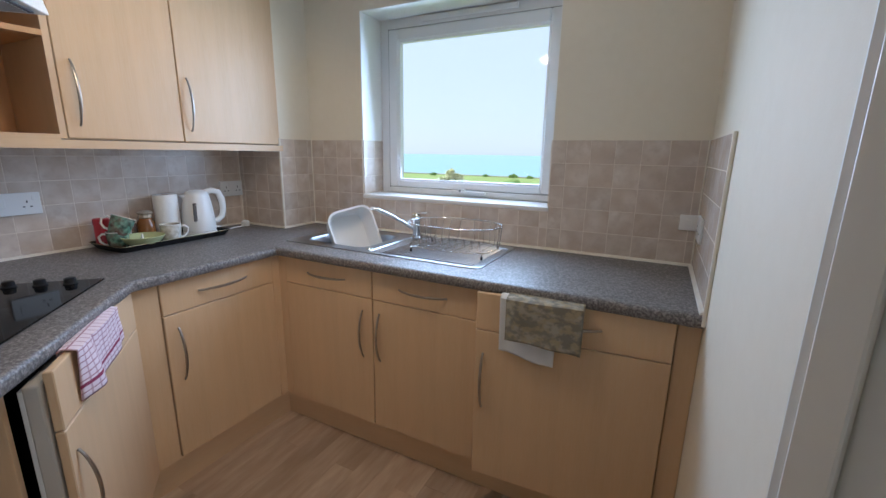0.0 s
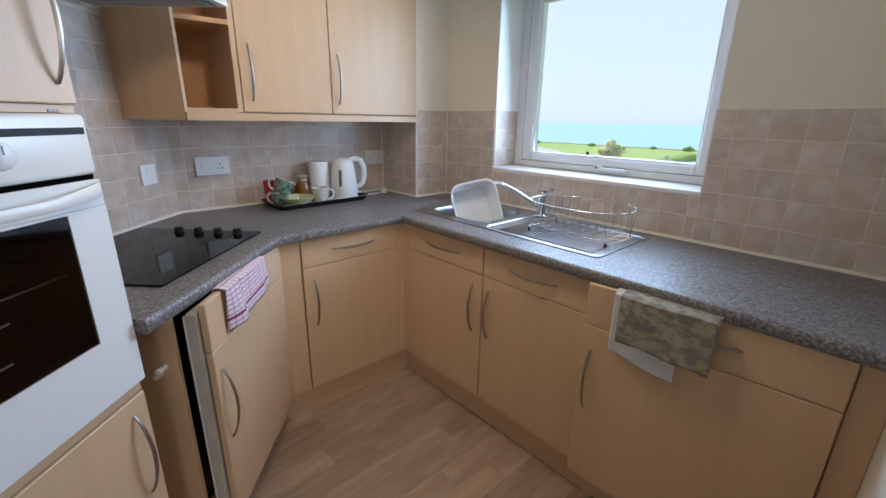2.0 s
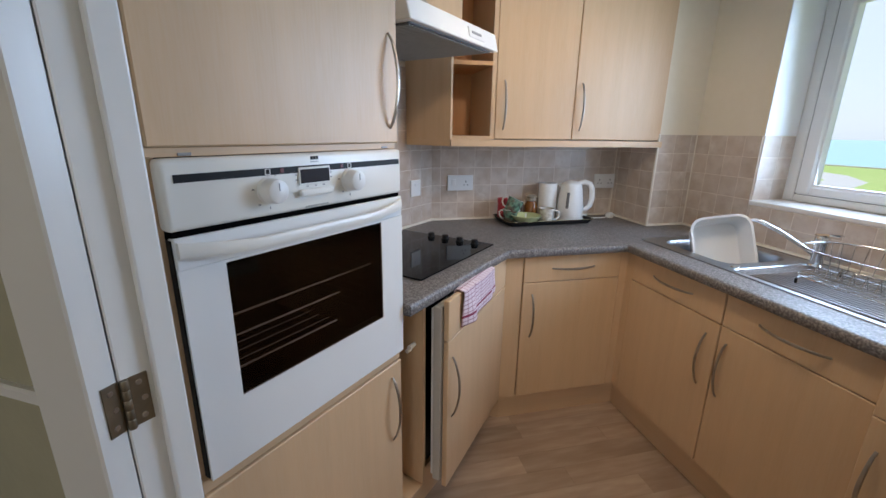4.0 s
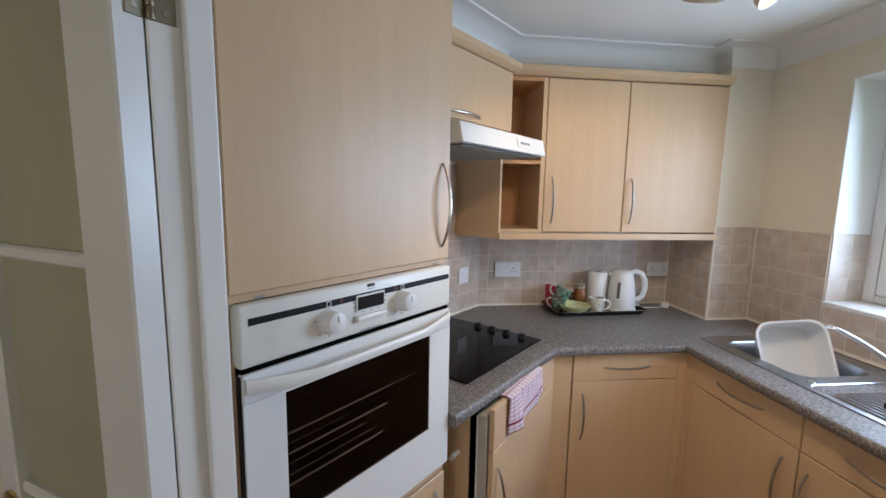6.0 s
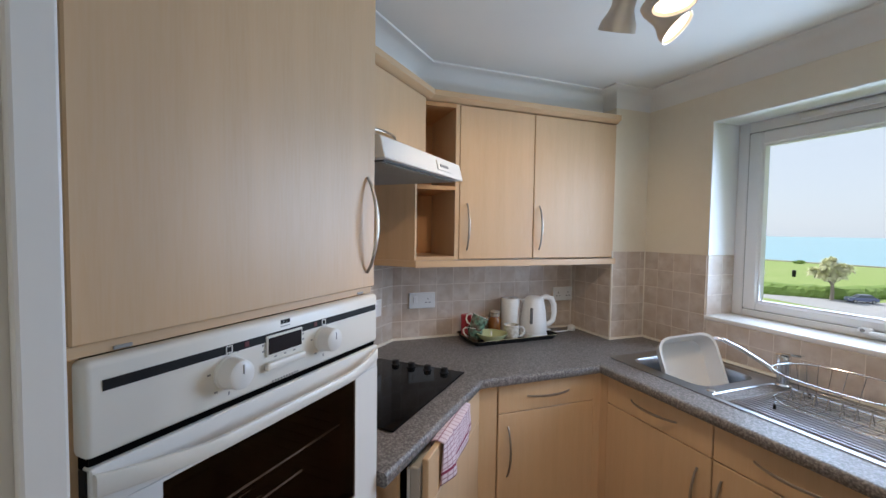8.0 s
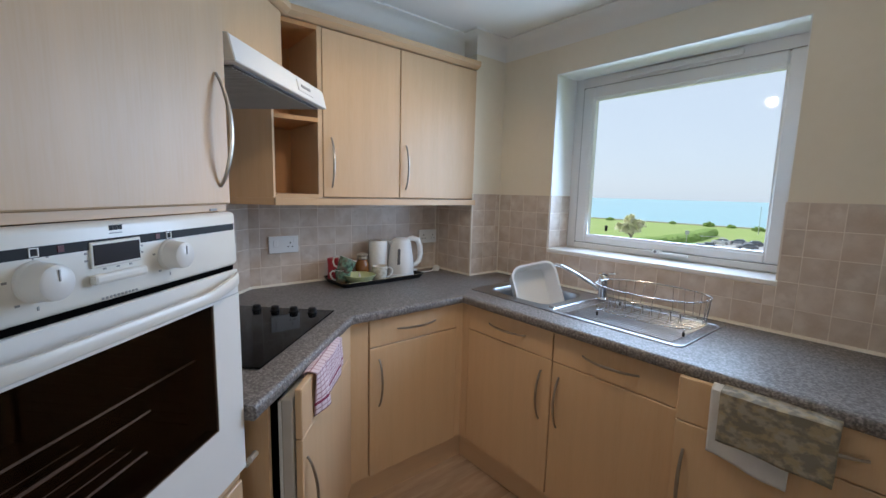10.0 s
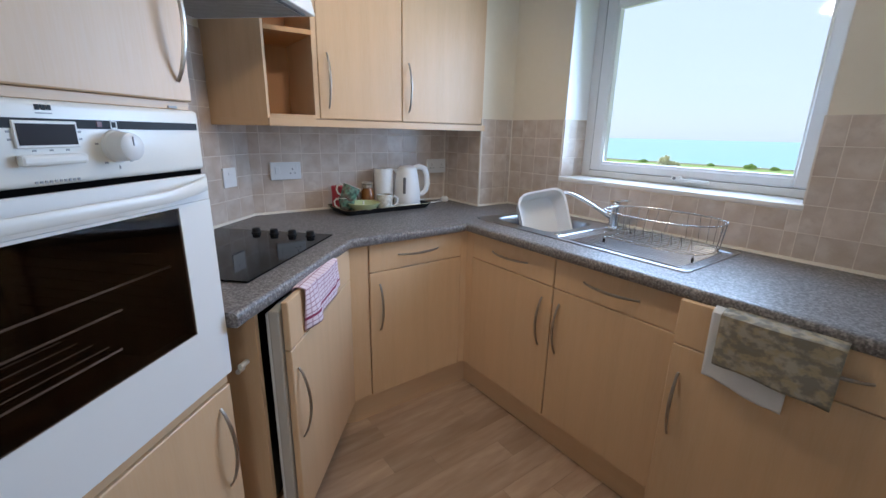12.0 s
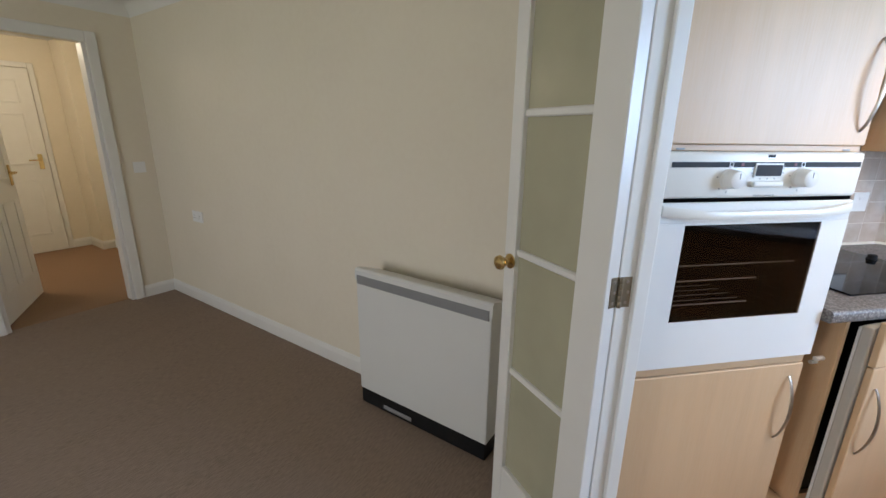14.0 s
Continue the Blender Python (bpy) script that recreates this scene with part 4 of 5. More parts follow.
# light rail below and cap above the wall cupboards
RAIL = [(0, 1.338), (0.0, 1.368), (-0.018, 1.368), (-0.018, 1.338)]
tagged(mesh_object("light_rail", sweep([(UF + 0.024, 1.742), (UF + 0.024, 0.592), uv(ua + 0.006, va - 0.006), uv(DIAG + 0.01, va - 0.006)], RAIL), MAPLE_H), "maple light rail below the wall cupboards", "pelmet")
CAP = [(0.0, 2.106), (0.010, 2.110), (0.030, 2.122), (0.030, 2.146), (-0.05, 2.146), (-0.05, 2.106)]
tagged(mesh_object("cabinet_cornice", sweep([(UF + 0.002, 1.746), (UF + 0.002, -0.890 / S - UF - 0.002), uv(-0.890, 0.968)], CAP), MAPLE_H), "maple cornice strip along the wall cupboards", "cornice")


# ---- sink, tap and what lies on the worktop ----
sink = thing("sink", pose(0, 0, WT), "stainless steel inset sink with a ribbed drainer", "sink")
SX0, SX1, SY0, SY1 = -1.655, -0.622, 1.492, 1.935
bm = bmesh.new()
es = []
oc, ow, oh = ((SX0 + SX1) / 2, (SY0 + SY1) / 2), SX1 - SX0, SY1 - SY0
bc, bw, bh = (-1.40, 1.715), 0.37, 0.325
dc, dw, dh = (-0.895, 1.70), 0.54, 0.375
outline = [(oc[0] + x, oc[1] + y) for x, y in rounded(ow, oh, 0.03)]
bowl = [(bc[0] + x, bc[1] + y) for x, y in rounded(bw, bh, 0.06)]
drain = [(dc[0] + x, dc[1] + y) for x, y in rounded(dw, dh, 0.03)]
for loop in (outline, bowl, drain):
    vs = [bm.verts.new((*p, 0.004)) for p in loop]
    es += [bm.edges.new((vs[k], vs[(k + 1) % len(vs)])) for k in range(len(vs))]
bmesh.ops.triangle_fill(bm, use_beauty=True, edges=es)
loft([[(x, y, 0.004) for x, y in outline], [(oc[0] + x * 1.004, oc[1] + y * 1.008, 0.0005) for x, y in rounded(ow, oh, 0.03)]], bm, (False, False))
loft([[(x, y, 0.004) for x, y in drain], [(dc[0] + x, dc[1] + y, -0.001) for x, y in rounded(dw - 0.012, dh - 0.012, 0.028)]], bm, (False, True))
part("deck", bm, SINK, sink, smooth=True)
part("bowl", loft([[(x, y, 0.004) for x, y in bowl]] + [[(bc[0] + x, bc[1] + y, z) for x, y in rounded(bw - a, bh - a, 0.06)] for a, z in ((0.012, -0.004), (0.02, -0.03), (0.035, -0.14), (0.07, -0.155))], cap=(False, True)), SINK, sink, smooth=True)
part("overflow", lathe([(0, 0), (0.017, 0), (0.015, 0.003), (0, 0.003)], 18, m=Matrix.Translation((-1.185, 1.555, 0.004))), CHROME, sink, smooth=True)
for k in range(17):
    y = 1.535 + k * 0.0205
    part("drainer_rib", tube([(-1.10, y, -0.0005), (-1.06, y, 0.002), (-0.70, y, 0.003), (-0.665, y, 0.001)], 0.0036, 6), SINK, sink, smooth=True)

tap = thing("tap", pose(-1.125, 1.875, WT + 0.004), "chrome mixer tap with a long swivel spout", "tap")
part("base", lathe([(0.027, 0), (0.027, 0.006), (0.022, 0.012), (0.021, 0.085), (0.024, 0.090), (0.024, 0.116), (0.018, 0.124), (0, 0.126)], 24), CHROME, tap, smooth=True)
part("spout", tube([(-0.012, -0.004, 0.045), (-0.05, -0.02, 0.070), (-0.12, -0.052, 0.112), (-0.185, -0.082, 0.143), (-0.205, -0.092, 0.148), (-0.222, -0.100, 0.145), (-0.228, -0.103, 0.132)], [0.0088] * 4 + [0.0085, 0.0085, 0.0095], 12), CHROME, tap, smooth=True)
part("lever", loft([[(x, y * w, z + h) for y, h in ((-1, 0), (1, 0), (0.8, 0.007), (-0.8, 0.007))] for x, w, z in ((-0.022, 0.016, 0.122), (0.0, 0.021, 0.126), (0.03, 0.018, 0.130), (0.062, 0.012, 0.133))]), CHROME, tap, "flat chrome lever")

# washing-up bowl stood on edge in the sink, its open side towards the drainer
tub = [[(x, y, z) for x, y in rounded(a, b, r)] for a, b, r, z in ((0.185, 0.225, 0.040, 0.0), (0.196, 0.236, 0.045, 0.005), (0.202, 0.242, 0.045, 0.025), (0.222, 0.262, 0.05, 0.105), (0.236, 0.276, 0.055, 0.107), (0.236, 0.276, 0.055, 0.112), (0.218, 0.258, 0.05, 0.110), (0.198, 0.238, 0.045, 0.028), (0.18, 0.22, 0.04, 0.008))]
basin = mesh_object("washing_up_bowl", loft(tub), WHITE_PLASTIC, True)
face = Vector((0.82, -0.47, 0.30)).normalized()
across = Vector((0, 0, 1)).cross(face).normalized()
turn = Matrix((across, face.cross(across), face)).transposed().to_4x4()
basin.matrix_basis = Matrix.Translation(Vector((-1.385, 1.685, 0.927)) - 0.056 * face) @ turn @ Matrix.Rotation(radians(11), 4, "Z")
tagged(basin, "white plastic washing-up bowl stood on edge in the sink", "washing-up bowl")

# wire dish rack
rackob = thing("dish_rack", pose(-0.845, 1.735, WT + 0.004), "oval chrome wire dish rack on the drainer", "dish rack")
def oval(a, b, z, n=40, p=3.0):
    return [(a * math.copysign(abs(math.cos(t)) ** (2 / p), math.cos(t)), b * math.copysign(abs(math.sin(t)) ** (2 / p), math.sin(t)), z) for t in (2 * math.pi * k / n for k in range(n))]
part("top_rim", tube(oval(0.215, 0.145, 0.122, p=2.4), 0.0027, 6, closed=True), WIRE, rackob, smooth=True)
part("base_rim", tube(oval(0.200, 0.130, 0.022), 0.0017, 6, closed=True), WIRE, rackob, smooth=True)
top, low = oval(0.215, 0.145, 0.122, 30, 2.4), oval(0.200, 0.130, 0.022, 30)
for k in range(0, 30):
    if k <= 13:
        part("side_wire", tube([top[k], low[k]], 0.0012, 5), WIRE, rackob)
for k in range(8):
    y = -0.112 + 0.032 * k
    x = 0.2 * (1 - abs(y / 0.135) ** 3) ** (1 / 3)
    part("base_wire", tube([(-x, y, 0.022), (x, y, 0.022)], 0.0016, 5), WIRE, rackob)
for k in range(9):
    x = -0.15 + 0.036 * k
    part("plate_prong", tube([(x, -0.06, 0.022), (x, -0.045, 0.066), (x, -0.03, 0.022)], 0.0016, 5), WIRE, rackob)
for x, y in ((-0.15, -0.13), (0.18, -0.115), (0.17, 0.11), (-0.17, 0.10)):
    foot = part("foot", tube([(x, y * 0.8, 0.022), (x, y, 0.022), (x, y, 0.003)], 0.0022, 6), WIRE, rackob)
    part("foot_tip", lathe([(0.0045, 0.0), (0.0045, 0.016), (0, 0.016)], 10, m=Matrix.Translation((x, y, 0.0))), BLACK, foot)

for k in range(7):
    x = -0.15 + 0.05 * k
    y = 0.13 * (1 - abs(x / 0.205) ** 3) ** (1 / 3)
    part("cross_wire", tube([(x, -y, 0.0205), (x, y, 0.0205)], 0.0014, 5), WIRE, rackob)

# tea tray
TX, TY = -2.128, 1.206
tray = thing("tray", pose(TX, TY, WT, 0, 0, 2), "black rectangular tray with a worn gold rim", "tray")
part("dish", loft([[(x, y, z) for x, y in rounded(a, b, 0.025)] for a, b, z in ((0.215, 0.490, 0.001), (0.250, 0.525, 0.028), (0.256, 0.531, 0.028), (0.243, 0.518, 0.026), (0.212, 0.487, 0.005))]), BLACK, tray, smooth=True)
part("rim", tube([(x, y, 0.0285) for x, y in rounded(0.253, 0.528, 0.026)], 0.0014, 6, closed=True), GOLD, tray)
TZ = WT + 0.005

DARK_GAUGE = material("smoked_gauge", (0.16, 0.16, 0.17), 0.2, vary=(0.12, 0.12, 0.13), scale=30, amount=0.5)
kettle = thing("kettle", pose(-2.125, 1.373, TZ, 0, 0, 70), "white plastic cordless kettle with a water gauge", "kettle")
part("base", lathe([(0.078, 0), (0.080, 0.006), (0.076, 0.020), (0, 0.020)], 32), WHITE_PLASTIC, kettle, smooth=True)
body = part("body", lathe([(0.074, 0.021), (0.076, 0.030), (0.073, 0.09), (0.066, 0.15), (0.058, 0.195), (0.054, 0.208), (0.046, 0.218), (0.030, 0.226), (0, 0.229)], 36), WHITE_PLASTIC, kettle, smooth=True)
part("spout", loft([[(-0.052, -0.018, 0.172), (-0.052, 0.018, 0.172), (-0.050, 0.022, 0.206), (-0.050, -0.022, 0.206)], [(-0.060, -0.008, 0.186), (-0.060, 0.008, 0.186), (-0.079, 0.010, 0.207), (-0.079, -0.010, 0.207)]]), WHITE_PLASTIC, body)
part("handle", tube([(0.040, 0, 0.214), (0.070, 0, 0.222), (0.100, 0, 0.212), (0.116, 0, 0.175), (0.119, 0, 0.125), (0.110, 0, 0.085), (0.088, 0, 0.066), (0.070, 0, 0.066)], [0.011, 0.012, 0.0125, 0.0125, 0.012, 0.0115, 0.011, 0.010], 12, flat=1.3), WHITE_PLASTIC, kettle, smooth=True)
GA = radians(-112)
gm = Matrix.Rotation(GA, 4, "Z") @ Matrix.Translation((0.0715, 0, 0.122)) @ Matrix.Rotation(radians(-7), 4, "Y")
part("water_gauge", B(-0.002, 0.004, -0.008, 0.008, -0.045, 0.045, 0.004, 2), DARK_GAUGE, kettle, "grey transparent water gauge", m=gm)
part("switch", B(0.07, 0.10, -0.012, 0.012, 0.028, 0.036, 0.003), WHITE_PLASTIC, kettle)

roll = thing("kitchen_roll", pose(-2.185, 1.255, TZ), "small white kitchen paper roll standing upright", "paper roll")
part("paper", lathe([(0.020, 0.0), (0.052, 0), (0.053, 0.004), (0.053, 0.206), (0.052, 0.210), (0.020, 0.210), (0.020, 0.19), (0.020, 0)], 32), PAPER, roll, smooth=True)
part("core", lathe([(0.0195, 0.002), (0.0195, 0.2095), (0.017, 0.2095), (0.017, 0.002)], 20), EDGE, roll, "brown cardboard core")


def mug(name, m, mat, label, r=0.041, h=0.088, angle=60):
    g = thing(name, m, label, "mug", "mugs")
    part("cup", lathe([(0, 0.002), (r * 0.72, 0.0), (r * 0.78, 0.004), (r * 0.90, h * 0.35), (r, h), (r - 0.003, h), (r * 0.86, h * 0.35), (r * 0.74, 0.008), (0, 0.007)], 28), [mat], g, smooth=True)
    part("inside", lathe([(r - 0.0032, h + 0.0006), (r + 0.0004, h + 0.0006), (r + 0.0004, h - 0.002), (r - 0.0036, h - 0.002)], 28), CHINA, g, "white glazed rim")
    c, s = math.cos(radians(angle)), math.sin(radians(angle))
    pts = [(r * 0.93, h * 0.80), (r * 1.35, h * 0.86), (r * 1.72, h * 0.68), (r * 1.62, h * 0.40), (r * 1.25, h * 0.22), (r * 0.88, h * 0.20)]
    part("handle", tube([(a * c, a * s, z) for a, z in pts], 0.0048, 8), CHINA, g, smooth=True)
    return g


mug("mug", pose(-2.075, 1.200, TZ), FLOWER_CHINA, "white mug with a faded flower pattern", 0.043, 0.082, 75)
mug("mug", pose(-2.115, 1.000, TZ), GREEN_CHINA, "green patterned mug at the bottom of a stack", 0.042, 0.075, -140)
mug("mug", pose(-2.108, 0.996, TZ + 0.060, -24, 6, 10), GREEN_CHINA, "green patterned mug tilted in the one below", 0.045, 0.080, -150)
dish = thing("bowl", pose(-2.062, 1.072, TZ), "small pale green shallow bowl", "bowl")
part("basin", lathe([(0, 0.003), (0.035, 0.0), (0.038, 0.005), (0.064, 0.020), (0.085, 0.050), (0.082, 0.051), (0.060, 0.024), (0.030, 0.009), (0, 0.008)], 32), LIME_CHINA, dish, smooth=True)
part("lug", tube([(-0.030, 0.010, 0.035), (-0.018, 0.006, 0.052), (-0.004, 0.0, 0.056), (0.010, -0.006, 0.035)], 0.0035, 8), CHINA, dish, "thin white loop handle", True)
jar = thing("jar", pose(-2.205, 1.165, TZ), "amber glass jar with a clear bag stuffed on top", "jar")
part("body", lathe([(0, 0), (0.034, 0), (0.036, 0.006), (0.036, 0.085), (0.026, 0.098), (0.026, 0.104), (0, 0.104)], 24), AMBER, jar, smooth=True)
part("bag", lathe([(0.024, 0.104), (0.030, 0.108), (0.027, 0.120), (0.034, 0.131), (0.018, 0.140), (0, 0.136)], 9), BAG, jar, "crumpled clear plastic bag")
jar = thing("jar", pose(-2.200, 1.085, TZ), "dark coffee jar with a pale label", "jar")
part("body", lathe([(0, 0), (0.032, 0), (0.034, 0.006), (0.034, 0.080), (0.030, 0.090), (0, 0.090)], 24), COFFEE, jar, smooth=True)
part("lid", lathe([(0.033, 0.090), (0.033, 0.104), (0.030, 0.108), (0, 0.108)], 24), EDGE, jar, "tan screw lid", True)
part("label", B(0.0335, 0.0350, -0.016, 0.016, 0.030, 0.062), CHINA, jar, "small cream label", m=pose(0, 0, 0, 0, 0, -35))
tin = thing("jar", pose(-2.205, 0.985, TZ), "small red capped container behind the mugs", "jar")
part("body", lathe([(0, 0), (0.028, 0), (0.028, 0.10), (0, 0.10)], 20), RED, tin, smooth=True)
part("lid", lathe([(0.030, 0.098), (0.030, 0.122), (0.026, 0.126), (0, 0.126)], 20), RED, tin, smooth=True)
plug = thing("power_plug", pose(-2.165, 1.672, WT), "white plug and flex lying on the worktop", "plug")
part("body", lathe([(0, 0), (0.021, 0.001), (0.024, 0.010), (0.022, 0.026), (0.012, 0.034), (0, 0.035)], 18), WHITE_PLASTIC, plug, smooth=True)
part("flex", tube([(0.0, -0.01, 0.012), (0.02, -0.05, 0.006), (0.018, -0.12, 0.005), (0.025, -0.17, 0.010), (0.035, -0.21, 0.030)], 0.0035, 8), WHITE_PLASTIC, plug, smooth=True)

# sockets and switches
def faceplate(name, m, w, h, label, sockets=0, rocker=(), cat="socket"):
    s = thing(name, m, label, cat, "wall sockets")
    part("plate", B(-w / 2, w / 2, -0.009, 0, -h / 2, h / 2, 0.0025, 2), WHITE_PLASTIC, s)
    for k in range(sockets):
        x = (k - (sockets - 1) / 2) * w * 0.5 - (0.0 if sockets > 1 else -0.032)
        for dx, dz, a, b in ((0, 0.010, 0.002, 0.005), (-0.011, -0.010, 0.0038, 0.002), (0.011, -0.010, 0.0038, 0.002)):
            part("pin_hole", B(x + dx - a, x + dx + a, -0.0096, -0.0088, dz - b - 0.002, dz + b - 0.002), BLACK, s)
        part("rocker", B(x + 0.016, x + 0.026, -0.0115, -0.0088, 0.012, 0.030, 0.001), WHITE_PLASTIC, s)
    for x, z, a, b in rocker:
        part("rocker", B(x - a, x + a, -0.0125, -0.0088, z - b, z + b, 0.0015), WHITE_PLASTIC, s)
    return s


WW = Matrix.Rotation(radians(90), 4, "Z")
TT = 0.007
sk = faceplate("socket", Matrix.Translation((WEST + TT, 0.742, 1.123)) @ WW, 0.150, 0.086, "white cooker switch plate with one socket", 1, ((-0.042, 0.004, 0.011, 0.018),))
faceplate("socket", Matrix.Translation((WEST + TT, 1.672, 1.123)) @ WW, 0.146, 0.086, "white double power socket", 2)
faceplate("switch", Matrix.Translation((*uv(DIAG + TT, 1.843), 1.112)) @ Matrix.Rotation(radians(135), 4, "Z"), 0.086, 0.086, "white fused switch plate", 0, ((0.0, 0.018, 0.013, 0.007),), "switch")
faceplate("switch", Matrix.Translation((0.070, NORTH - TT, 1.087)), 0.062, 0.062, "small white switch plate in the corner", 0, ((0, 0, 0.010, 0.012),), "switch")
faceplate("socket", Matrix.Translation((EAST - TT, 1.82, 1.087)) @ Matrix.Rotation(radians(-90), 4, "Z"), 0.146, 0.086, "white double socket on the tiled side wall", 2)
faceplate("socket", Matrix.Translation((LOUNGE_W, -3.39, 0.735)) @ WW, 0.146, 0.086, "white double socket on the living-room wall", 2)
faceplate("switch", Matrix.Translation((-0.955, -4.0, 1.085)) @ Matrix.Rotation(radians(180), 4, "Z"), 0.086, 0.086, "white light switch by the hall doorway", 0, ((0, 0, 0.006, 0.012),), "switch")

# ceiling spots
SC = (-0.915, 0.918)
spots = thing("spotlight_cluster", pose(SC[0], SC[1], TOP), "satin nickel ceiling light with three lit spots", "ceiling light")
part("ceiling_plate", lathe([(0, 0), (0.065, 0), (0.065, -0.012), (0.055, -0.022), (0, -0.024)], 32), LAMP_METAL, spots, smooth=True)
for (hx, hy), (tx, ty, tz), watts in (((-0.972, 0.860), (-1.47, 0.98, 1.19), 17.0), ((-0.834, 0.887), (-0.75, 0.88, 1.10), 7.0), ((-0.938, 0.992), (-0.44, 1.37, 1.37), 6.0)):
    head = Vector((hx - SC[0], hy - SC[1], 2.072 - TOP))
    aim = (Vector((tx, ty, tz)) - Vector((hx, hy, 2.072))).normalized()
    rot = aim.to_track_quat("Z", "Y").to_matrix().to_4x4()
    rot.translation = head
    arm = Vector((head.x * 0.45, head.y * 0.45, -0.02))
    part("arm", tube([arm, arm + Vector((0, 0, -0.05)), head - aim * 0.055], 0.007, 8), LAMP_METAL, spots, smooth=True)
    shade = part("shade", lathe([(0, -0.082), (0.024, -0.080), (0.029, -0.062), (0.029, -0.022), (0.033, -0.010), (0.045, 0.014), (0.0475, 0.032), (0.0455, 0.032), (0.043, 0.014), (0.030, -0.006), (0.020, -0.008), (0, -0.009)], 28), LAMP_METAL, spots, smooth=True, m=rot)
    part("bulb", lathe([(0, -0.006), (0.022, -0.004), (0.034, 0.010), (0.041, 0.021), (0.041, 0.025), (0.030, 0.028), (0, 0.029)], 24), BULB, shade, "glowing reflector bulb", True)
    sp = new("spot_lamp", bpy.data.lights.new("spot_lamp", "SPOT"))
    sp.data.energy, sp.data.color, sp.data.spot_size, sp.data.spot_blend, sp.data.shadow_soft_size = watts, (1.0, 0.75, 0.48), radians(140), 0.5, 0.035
    at = Vector((hx, hy, 2.072)) + aim * 0.045
    sp.matrix_world = look(at, at + aim)

# storage heater
heater = thing("storage_heater", Matrix.Translation((-0.878, -1.474, 0)) @ WW, "white electric storage heater on a black base", "heater")
HWD = 0.752
part("body", B(0, HWD, 0.0, 0.165, 0.085, 0.700, 0.006, 2), HEATER, heater)
part("top_cap", loft([[(x, y, z) for y, z in ((-0.003, 0.690), (-0.003, 0.738), (0.006, 0.748), (0.030, 0.746), (0.166, 0.700), (0.166, 0.690))] for x in (-0.004, HWD + 0.004)]), HEATER, heater)
g = part("grille", B(0.010, HWD - 0.010, -0.0055, -0.0005, 0.672, 0.716), GREY_PLASTIC, heater, "grey slotted air outlet")
for k in range(6):
    part("slat", B(0.012, HWD - 0.012, -0.0085, -0.0050, 0.675 + k * 0.007, 0.678 + k * 0.007), GREY_PLASTIC, g)
part("base", B(0.006, HWD - 0.004, 0.002, 0.16, 0, 0.085, 0.003), BLACK, heater, "black plinth base")
part("vent_slot", B(0.16, 0.34, -0.003, 0.003, 0.020, 0.040, 0.002), GREY_PLASTIC, heater)


# draped cloths: u across, v from the hem over the edge
def drape(name, m, w, front_drop, back_drop, mat, label, category, seed, fold=0.006, skew=0.0, thick=0.022, flare=0.0, nx=26, ny=34):
    bm = bmesh.new()
    total = front_drop + thick + back_drop
    uvl = bm.loops.layers.uv.new("UVMap")
    grid = []
    for j in range(ny + 1):
        s = total * j / ny
        row = []
        for i in range(nx + 1):
            x = w * i / nx
            a = min(s, front_drop)
            n1 = noise.noise((x * 9 + seed, s * 2.2, seed)) * fold + noise.noise((x * 24, s * 11, seed + 3)) * fold * 0.35
            drop = front_drop - s
            if s <= front_drop:
                y, z = -0.004 - abs(n1) * 1.4 - 0.010 * (drop / front_drop) * abs(noise.noise((x * 5, seed, 0))), -drop
                y -= 0.5 * fold * (math.sin(x * 42 + seed) * drop / front_drop + 1)
            elif s <= front_drop + thick:
                q = (s - front_drop) / thick
                y, z = -0.004 + q * (thick + 0.008), 0.004 * math.sin(math.pi * q) + 0.001
            else:
                y, z = thick + 0.004 + abs(n1) * 0.3, -(s - front_drop - thick)
            edge = skew * (x / w - 0.5) * (drop / front_drop if s <= front_drop else 0)
            row.append((bm.verts.new((x * (1 + flare * max(0.0, drop) / front_drop) + 0.4 * n1 - edge * 0.2, y, z - (edge if s <= front_drop else 0))), i / nx, s / total))
        grid.append(row)
    for j in range(ny):
        for i in range(nx):
            q = (grid[j][i], grid[j][i + 1], grid[j + 1][i + 1], grid[j + 1][i])
            f = bm.faces.new([k[0] for k in q])
            for loop, k in zip(f.loops, q):
                loop[uvl].uv = (k[1], k[2])
    ob = mesh_object(name, bm, mat, True)
    ob.data.shade_smooth()
    ob.matrix_basis = m
    so = ob.modifiers.new("thickness", "SOLIDIFY")
    so.thickness, so.offset = 0.002, 0
    return tagged(ob, label, category, "cloths")


drape("tea_towel", HB @ H2 @ pose(0.240, -0.019, ZT + 0.011), 0.300, 0.122, 0.10, CHECKED, "pink and white checked tea towel over the fridge door", "towel", 5, 0.013, -0.016, flare=0.11)
GB = Matrix.Translation((-0.574, FN + 0.019, 0)) @ AJAR
drape("dish_cloth", GB @ pose(0.090, -0.0255, ZT + 0.007), 0.190, 0.208, 0.06, WHITE_CLOTH, "white cloth beneath the camouflage cloth", "cloth", 9, 0.013, 0.03, 0.030)
drape("camouflage_cloth", GB @ pose(0.118, -0.0560, ZT + 0.0125), 0.245, 0.150, 0.05, CAMO, "folded camouflage patterned cloth over the drawer front", "cloth", 14, 0.008, 0.014, 0.062)


